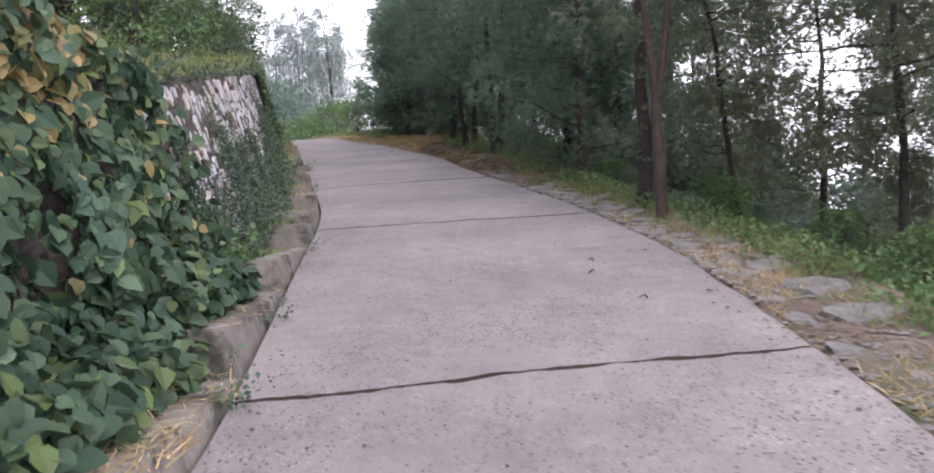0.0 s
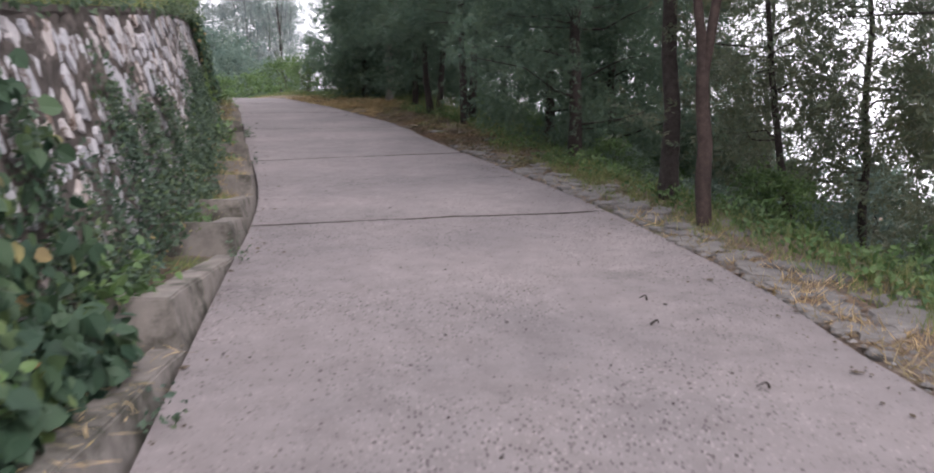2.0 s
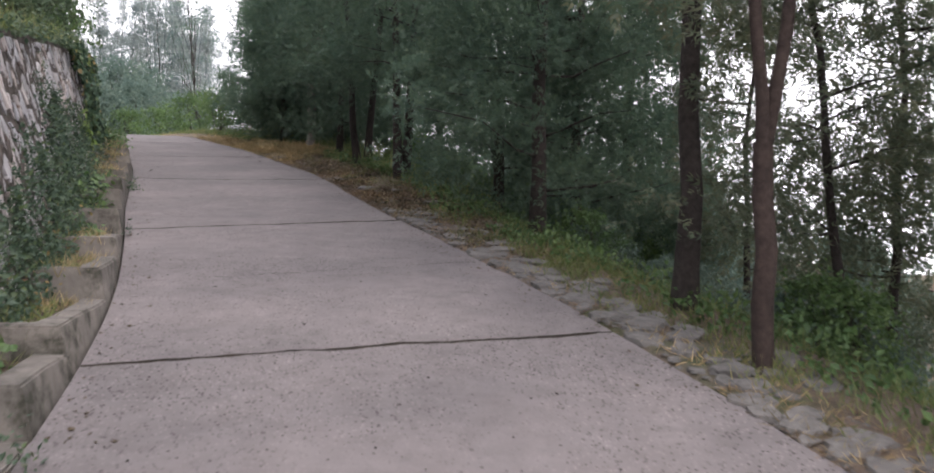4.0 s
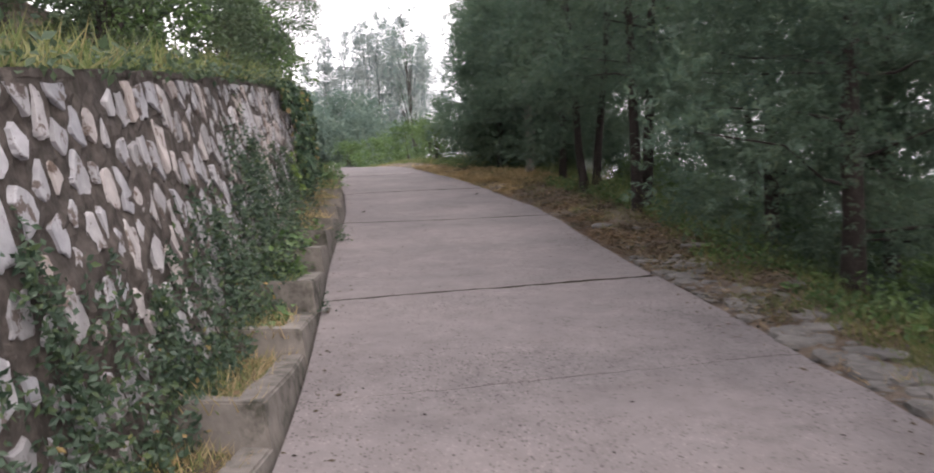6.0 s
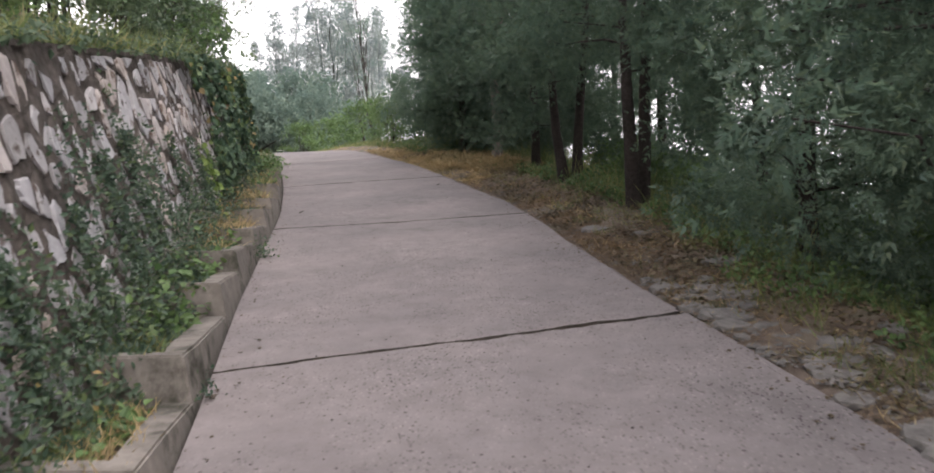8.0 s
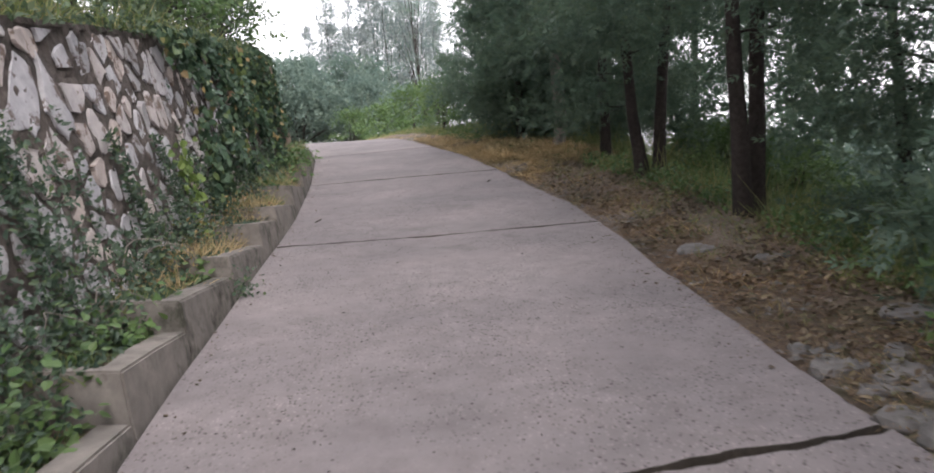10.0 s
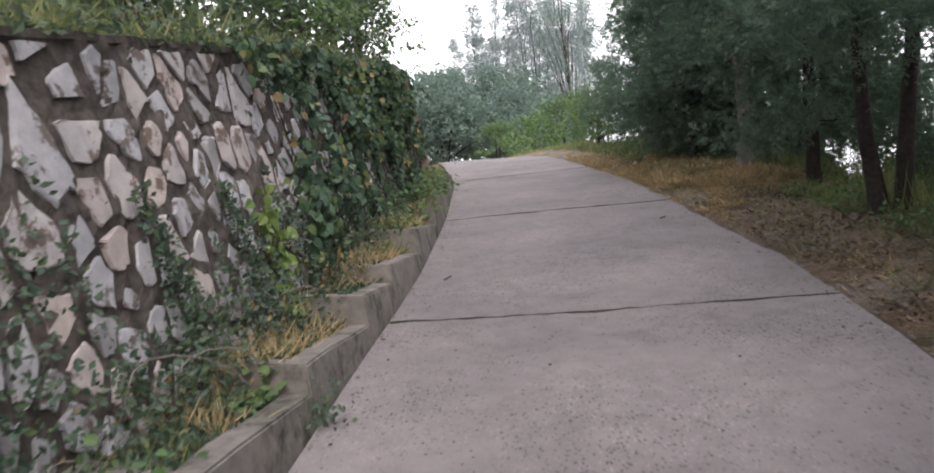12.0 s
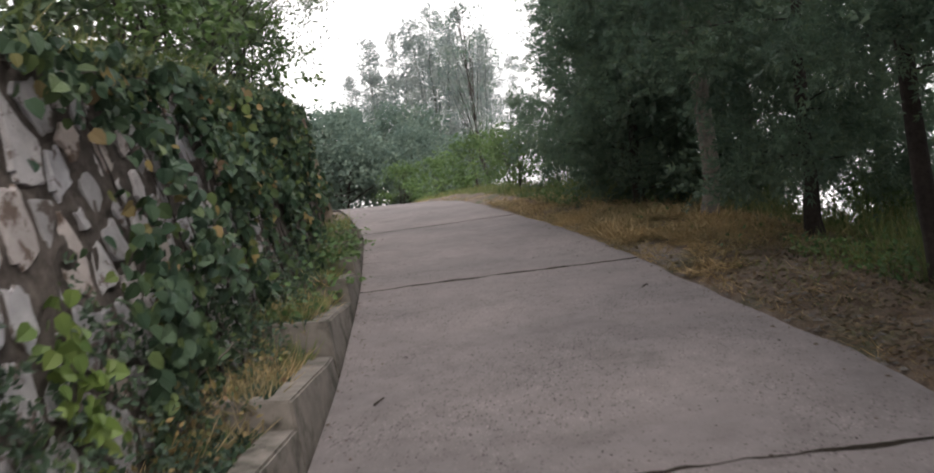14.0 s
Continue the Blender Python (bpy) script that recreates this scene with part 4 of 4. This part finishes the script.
sel = ~sel & ((y < 9.5) | (y > 12.5) | (RNG.random(n) < 0.5))
L = RNG.uniform(0.04, 0.09, sel.sum())
low = np.stack([x[sel] + 0.12, y[sel], z[sel] + RNG.uniform(-0.06, 0.22, sel.sum()) * (0.6 + nz(x[sel], y[sel], 3.0, 1.7))], -1)
foliage("weed", [cards(low, RNG.normal(size=(len(low), 3)), np.array([0.4, -0.3, 1]) + RNG.normal(size=(len(low), 3)) * 0.5, L, L * 0.6, LEAF)], BROAD, "leafy ground cover along the edge of the bank", "weeds")
for k, (y, o, s) in enumerate([(8.6, 1.9, 0.5), (12.5, 2.6, 0.55), (15.0, 2.2, 0.5), (17.2, 2.3, 0.6), (19.5, 1.9, 0.55), (21.0, 2.3, 0.75), (23.0, 2.0, 0.8), (25.2, 2.2, 0.85), (27.3, 2.0, 0.8), (29.4, 1.8, 0.8), (10.5, 3.2, 0.7), (18.5, 3.6, 0.9), (22.3, 4.0, 1.1), (26.0, 4.2, 1.2), (5.5, 2.0, 0.7), (3.2, 2.0, 0.7), (14, 4.2, 0.9), (7.0, 3.0, 0.8)]):
    tree("bush", BUSH_A, BARK, BUSH if k % 3 == 0 else BROAD, float(left(y)) - o, y, 67 * k, s, "leafy bush on the bank above the wall", "bush", "bushes above the wall")

# ---------------- right verge and slope ----------------
n = 30000
y = RNG.uniform(2, 44, n)
off = np.where(y < 16, 0.5, 0.75) + np.abs(RNG.normal(size=n)) * 1.2
x = right(y) + off
keep = (nz(x, y, 1.0, 0.9) > -0.2 - 0.3 * (off > 1.3)) & ~((y > 16.5) & (y < 25) & (off < 1.15)) & ~((y >= 25) & (y < 31) & (off < 2.1) & (RNG.random(n) < 0.93))
x, y, off = x[keep], y[keep], off[keep]
foliage("grass", [blades(x, y, ground_z(x, y) - 0.02, np.clip(0.08 + 0.13 * off, 0.08, 0.45) * RNG.uniform(0.5, 1.2, len(x)), 0.009, 0.5)], GRASS, "rough green grass on the slope beside the road", "grass")
n = 19000
y = np.concatenate([RNG.normal(27.8, 1.1, 14000), RNG.uniform(24.5, 34, 5000)])
off = np.concatenate([RNG.uniform(0.15, 2.0, 14000), np.abs(RNG.normal(size=5000)) * 0.6 + 0.05])
x = right(y) + off
keep = (nz(x, y, 41.0, 0.8) > -0.3) & (off < 2.0)
x, y = x[keep], y[keep]
dd = np.stack([RNG.normal(size=len(x)), RNG.normal(size=len(x)), np.abs(RNG.normal(size=len(x))) * 0.25], -1)
foliage("straw", [cards(np.stack([x, y, ground_z(x, y) + RNG.uniform(0.012, 0.05, len(x))], -1), dd, unit(len(x)) * 0.3 + np.array([0, 0, 1.0]), RNG.uniform(0.1, 0.24, len(x)), 0.016, LEAF)], DRYGRASS, "pale straw spread beside the road near the crest", "straw")
n = 10000
y = RNG.uniform(17, 34, n)
off = RNG.uniform(1.4, 5.0, n)
x = right(y) + off
keep = (nz(x, y, 31.0, 0.7) > -0.15) & ~((y > 25) & (y < 31) & (off < 2.2))
x, y = x[keep], y[keep]
foliage("grass", [blades(x, y, ground_z(x, y) - 0.02, RNG.uniform(0.25, 0.75, len(x)), 0.011, 0.4)], GRASS, "tall pale grass between the trunks on the slope", "grass")
n = 22000
y = np.concatenate([RNG.uniform(2, 44, n // 4), RNG.normal(28.5, 2.0, 10 * n // 16), RNG.normal(6.0, 1.8, 3 * n // 32)])
x = right(y) + np.abs(RNG.normal(size=len(y))) * 0.5 + 0.06
x = np.where((y > 25) & (y < 33), right(y) + RNG.uniform(0.02, 1.7, len(y)), x)
keep = (nz(x, y, 8.0, 1.4) > -0.05) | ((y > 26) & (y < 33) & (nz(x, y, 21.0, 0.9) > -0.25))
x, y = x[keep], y[keep]
foliage("grass", [blades(x, y, ground_z(x, y) - 0.01, RNG.uniform(0.05, 0.14, len(x)), 0.008, 1.3)], DRYGRASS, "flattened straw-coloured grass along the road edge", "grass")
n = 46000
y = np.concatenate([RNG.uniform(1, 32, 36000), RNG.normal(18.6, 1.8, 10000)])
x = right(y) + np.abs(RNG.normal(size=n)) * 0.75 + 0.02
keep = (nz(x, y, 5.0, 0.8) > -0.12 - 0.35 * ((y > 16) & (y < 24))) & ~((y > 25.8) & (y < 30.2))
x, y = x[keep], y[keep]
d = np.stack([RNG.normal(size=len(x)), RNG.normal(size=len(x)), RNG.normal(size=len(x)) * 0.15], -1)
foliage("needle_litter", [cards(np.stack([x, y, ground_z(x, y) + 0.012], -1), d, unit(len(x)) * 0.3 + np.array([0, 0, 1.0]), RNG.uniform(0.04, 0.12, len(x)), 0.007, LEAF)],
        LITTER, "reddish brown fallen needles on the verge", "litter")


n = 17000
y = RNG.uniform(3, 34, n)
off = 0.7 + np.abs(RNG.normal(size=n)) * 0.8
x = right(y) + off
keep = (nz(x, y, 12.0, 1.1) > -0.1) & ~((y > 16.5) & (y < 25) & (off < 1.05)) & ~((y >= 25) & (y < 31) & (off < 2.1) & (RNG.random(n) < 0.95))
x, y, off = x[keep], y[keep], off[keep]
z = ground_z(x, y) + RNG.random(len(x)) * np.clip(0.1 + 0.2 * (off - 0.6), 0.08, 0.4) * (1 + nz(x, y, 2.0, 2.0))
L = RNG.uniform(0.04, 0.085, len(x))
foliage("weed", [cards(np.stack([x, y, z], -1), RNG.normal(size=(len(x), 3)), np.array([-0.3, -0.3, 1]) + RNG.normal(size=(len(x), 3)) * 0.5, L, L * 0.6, LEAF)], BUSH, "low leafy green weeds along the lip of the slope", "weeds")


# fallen leaves over the wide part of the verge
n = 22000
y = RNG.uniform(13, 33, n)
x = right(y) + RNG.uniform(0.02, 1.0, n) ** 0.8 * np.interp(y, [12, 22, 26, 33], [1.2, 1.7, 2.3, 2.4])
keep = (nz(x, y, 51.0, 1.3) > -0.3) & ~((y > 25.8) & (y < 30.2) & (RNG.random(n) < 0.85))
x, y = x[keep], y[keep]
d = np.stack([RNG.normal(size=len(x)), RNG.normal(size=len(x)), RNG.normal(size=len(x)) * 0.3], -1)
L = RNG.uniform(0.02, 0.065, len(x))
foliage("leaf_litter", [cards(np.stack([x, y, ground_z(x, y) + RNG.uniform(0.005, 0.05, len(x))], -1), d, unit(len(x)) * 0.6 + np.array([0, 0, 1.0]), L, L * 0.6, LEAF)],
        FALLEN, "brown and grey-green fallen leaves on the verge", "litter")
n = 7500
y = RNG.uniform(8, 26, n)
x = right(y) + RNG.uniform(0.2, 1.0, n) * np.interp(y, [12, 22, 26], [1.2, 1.8, 2.4])
keep = nz(x, y, 61.0, 1.6) > 0.08
x, y = x[keep], y[keep]
foliage("grass", [blades(x, y, ground_z(x, y) - 0.01, RNG.uniform(0.05, 0.16, len(x)), 0.008, 0.9)], GRASS, "thin low grass tufts in the needle litter", "grass")


def rock(x, y, sx, sy, sz, label, turn):
    bm = bmesh.new()
    bmesh.ops.create_icosphere(bm, subdivisions=2, radius=1.0)
    k = RNG.random() * 50
    for v in bm.verts:
        c = v.co.normalized()
        s = 1 + 0.28 * noise.noise(c * 1.3 + Vector((k, 0, 0))) + 0.12 * noise.noise(c * 3 + Vector((0, k, 0)))
        v.co = Vector((c.x * sx * s, c.y * sy * s, max(-0.4, min(0.55, c.z)) * sz * s * 1.6))
    ob = part("rock", bm, ROCK)
    slope = math.degrees(math.atan(0.1366))
    ob.matrix_basis = Matrix.Translation((x, y, float(ground_z(x, y)) - sz * 0.25)) @ pose(0, 0, 0, slope) @ pose(0, 0, 0, 0, 0, turn)
    return tagged(ob, label, "rock", "stones along the verge")


for k in range(195):
    y = RNG.uniform(3.5, 16.5) if k > 170 else RNG.uniform(6.5, 16.5)
    o = 0.03 + abs(RNG.normal()) * 0.28
    s = RNG.uniform(0.05, 0.17)
    rock(float(right(y)) + o + s * 0.5, y, s, s * RNG.uniform(0.5, 0.9), s * 0.3, "flat grey stone set in the dirt verge", RNG.random() * 180)
for y, o, s in ((16.9, 0.95, 0.22), (18.9, 0.45, 0.22), (18.4, 0.8, 0.16), (5.3, 0.6, 0.3), (6.1, 0.62, 0.32), (6.8, 0.55, 0.28), (9.2, 0.75, 0.2), (11.6, 0.5, 0.22), (12.3, 0.4, 0.2), (13.4, 0.45, 0.2), (15.9, 0.5, 0.18)):
    rock(float(right(y)) + o, y, s, s * 0.7, s * 0.2, "broad flat grey slab of stone in the verge", RNG.random() * 60)
n = 5200
y = RNG.uniform(1, 30, n)
x = right(y) + np.abs(RNG.normal(size=n)) * np.interp(y, [14, 22], [0.42, 0.75]) + 0.02
keep = nz(x, y, 15.0, 1.2) > -0.2
x, y = x[keep], y[keep]
n = len(x)
c5 = np.array([(1, 0.1, 0), (0.1, 1, 0), (-1, -0.1, 0), (0, -1, 0), (0.1, 0, 1)], float)
s = RNG.uniform(0.008, 0.04, n) * RNG.uniform(0.3, 1, n)
an = RNG.random(n) * 6.28
vx = x[:, None] + (c5[:, 0] * np.cos(an)[:, None] * 1.4 - c5[:, 1] * np.sin(an)[:, None]) * s[:, None]
vy = y[:, None] + (c5[:, 0] * np.sin(an)[:, None] * 1.4 + c5[:, 1] * np.cos(an)[:, None]) * s[:, None]
vz = ground_z(x, y)[:, None] + 0.004 + c5[:, 2] * s[:, None] * 0.55
bb = np.arange(n)[:, None] * 5
tagged(part("rubble", make_mesh("rubble", np.stack([vx, vy, vz], -1).reshape(-1, 3), [np.concatenate([bb + np.array([[k, (k + 1) % 4, 4]]) for k in range(4)])]), ROCK), "small grey rubble in the dirt verge", "rubble", kind="stuff")
SLOPE = "leafy undergrowth bush on the slope below the road"
for k in range(74):
    y = RNG.uniform(5, 34)
    o = RNG.uniform(1.5, 4.0) + 0.9 * (y > 17)
    if 25 < y < 31:
        o += 1.2
    # outer bushes get leaves lightened for haze, as on the far trees
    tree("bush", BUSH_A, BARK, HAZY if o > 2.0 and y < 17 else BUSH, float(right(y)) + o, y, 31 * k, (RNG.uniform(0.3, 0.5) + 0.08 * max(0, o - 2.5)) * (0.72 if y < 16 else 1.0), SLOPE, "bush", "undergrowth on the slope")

# ---------------- crumbs on the road ----------------
def crumbs(name, n, y0, y1, s0, s1, mat, label, flat=0.5, edge=False):
    y = RNG.uniform(y0, y1, n)
    u = RNG.random(n)
    if edge:
        u = np.where(RNG.random(n) < 0.5, np.abs(RNG.normal(size=n)) * 0.05, 1 - np.abs(RNG.normal(size=n)) * 0.05)
    x = left(y) + (right(y) - left(y)) * np.clip(u, 0.005, 0.995)
    c = np.array([(1, 0, 0), (0, 1, 0), (-1, 0, 0), (0, -1, 0), (0, 0, 1)], float)
    s = RNG.uniform(s0, s1, n) * RNG.uniform(0.4, 1, n)
    a = RNG.random(n) * 6.28
    ca, sa = np.cos(a)[:, None], np.sin(a)[:, None]
    st = RNG.uniform(0.5, 1.8, n)[:, None]
    vx = (c[None, :, 0] * ca * st - c[None, :, 1] * sa) * s[:, None] + x[:, None]
    vy = (c[None, :, 0] * sa * st + c[None, :, 1] * ca) * s[:, None] + y[:, None]
    vz = road_z(vy) + 0.008 + c[None, :, 2] * s[:, None] * flat
    V = np.stack([vx, vy, vz], -1).reshape(-1, 3)
    b = np.arange(n)[:, None] * 5
    F = np.concatenate([b + np.array([[k, (k + 1) % 4, 4]]) for k in range(4)])
    return tagged(part(name, make_mesh(name, V, [F]), mat), label, "debris", kind="stuff")


crumbs("gravel", 500, 0, 30, 0.005, 0.015, BARK, "dark crumbs and seeds scattered over the road")
crumbs("gravel", 260, 0, 30, 0.004, 0.012, BARK_PALE, "pale grit scattered over the road")
crumbs("gravel", 700, 1, 30, 0.006, 0.022, SOIL, "dirt and crumbs along the road edges", 0.4, True)
for x, y, ln, a in ((-3.97, 21.3, 0.12, 75), (1.27, 5.82, 0.06, 160), (0.99, 6.73, 0.05, 20), (1.1, 7.2, 0.05, 140), (-2.2, 24.3, 0.06, 30)):
    t = np.linspace(0, 1, 6)
    px = x + ln * (t * math.cos(radians(a)) + 0.25 * np.sin(t * 3.2))
    py = y + ln * (t * math.sin(radians(a)) + 0.1 * np.sin(t * 5))
    tagged(part("twig", make_mesh("twig", *tube(np.stack([px, py, road_z(py) + 0.014 + 0.02 * np.sin(t * 3)], -1), np.linspace(0.008, 0.003, 6), 5)), BARK), "small dark bent twig lying on the concrete", "twig", "twigs on the road")

# ---------------- stones of the wall ----------------
def cell(p, others, gap, top, heavier, y_a, y_b):
    """The patch of wall nearer to p than to its neighbours, as a polygon, drawn in by gap."""
    poly = [np.array(q) for q in ((max(p[0] - 1, y_a), 0.0), (min(p[0] + 1, y_b), 0.0), (min(p[0] + 1, y_b), top), (max(p[0] - 1, y_a), top))]
    for o, more in zip(others, heavier):
        d = o - p
        ln = np.hypot(*d)
        n = d / ln
        lim = n @ p + ln / 2 - more / (2 * ln) - gap
        res = []
        for k in range(len(poly)):
            a, b = poly[k], poly[(k + 1) % len(poly)]
            fa, fb = n @ a - lim, n @ b - lim
            if fa <= 0:
                res.append(a)
            if fa * fb < 0:
                res.append(a + (b - a) * fa / (fa - fb))
        poly = res
        if len(poly) < 3:
            return []
    return poly


far_stones = []


def lay_stones(y_a, y_b, count, stretch, apart, gap_a, gap_b, slant, single):
    """Rubble stones over a stretch of the wall: uneven sizes, taller than wide, set in mortar."""
    pts = np.stack([RNG.uniform(y_a, y_b, count), RNG.uniform(0.02, 2.3 / stretch, count)], -1)
    weight = RNG.uniform(0.0, 0.3 * apart ** 2, count)
    for it in range(7):
        dd = pts[:, None] - pts[None]
        r = np.hypot(dd[..., 0], dd[..., 1]) + np.eye(count) * 9
        push = np.clip(apart - r, 0, None) / r
        pts = pts + 0.3 * (dd * push[..., None]).sum(1)
        pts[:, 1] = np.clip(pts[:, 1], 0.02, 2.3 / stretch)
        pts[:, 0] = np.clip(pts[:, 0], y_a + 0.05, y_b - 0.05)
    singles = 0
    for i in np.argsort(np.abs(pts[:, 0] - 15.5)):
        p = pts[i]
        near = np.argsort(np.hypot(*(pts - p).T))[1:13]
        poly = cell(p, pts[near], RNG.uniform(gap_a, gap_b), (float(wall_top(p[0])) - 0.05) / stretch, weight[near] - weight[i], y_a, y_b)
        if len(poly) < 3:
            continue
        out = []
        for k in range(len(poly)):                        # knock the corners off
            a, b = poly[k], poly[(k + 1) % len(poly)]
            f = RNG.uniform(0.05, 0.16)
            out += [a + (b - a) * f, a + (b - a) * RNG.uniform(0.35, 0.65), a + (b - a) * (1 - f)]
        poly = np.array(out)
        c = poly.mean(0)
        poly = c + (poly - c) * RNG.uniform(0.82, 1.08, (len(poly), 1)) * (RNG.uniform(0.55, 0.8) if RNG.random() < 0.22 else RNG.uniform(0.88, 1.0))
        h = poly[:, 1] * stretch
        y = poly[:, 0] + (h - c[1] * stretch) * slant
        top = float(wall_top(c[0]))
        h = np.clip(h, 0.0, top - 0.05)
        if np.ptp(h) < 0.07:
            continue
        n = len(poly)
        prow = RNG.uniform(0.01, 0.026)
        cy, ch = y.mean(), h.mean()
        ring = [on_wall(y, h, -0.02), on_wall(cy + (y - cy) * 0.97, ch + (h - ch) * 0.97, prow * 0.8), on_wall(cy + (y - cy) * 0.88, ch + (h - ch) * 0.88, prow + (y - cy) * RNG.normal() * 0.05 + (h - ch) * RNG.normal() * 0.04)]
        V = np.concatenate(ring)
        k = np.arange(n)
        kk = (k + 1) % n
        Q = np.concatenate([np.stack([k, kk, n + kk, n + k], -1), np.stack([n + k, n + kk, 2 * n + kk, 2 * n + k], -1)])
        T = (2 * n + k)[None]
        if singles < single:
            singles += 1
            base = np.array([left(cy) - 0.9, cy, road_z(cy) + ch])
            part("stone", make_mesh("stone", V - base, [Q, T]), STONE, wall, "", Matrix.Translation(base))
        else:
            far_stones.append((V, [Q, T]))


lay_stones(6.0, 16.3, 400, 1.45, 0.235, 0.016, 0.038, -0.14, 190)
lay_stones(16.3, 24.0, 250, 1.2, 0.265, 0.009, 0.024, -0.04, 108)
tagged(part("stone_rest", make_mesh("stone_rest", *join(*far_stones)), STONE_FAR, wall), kind="stuff")
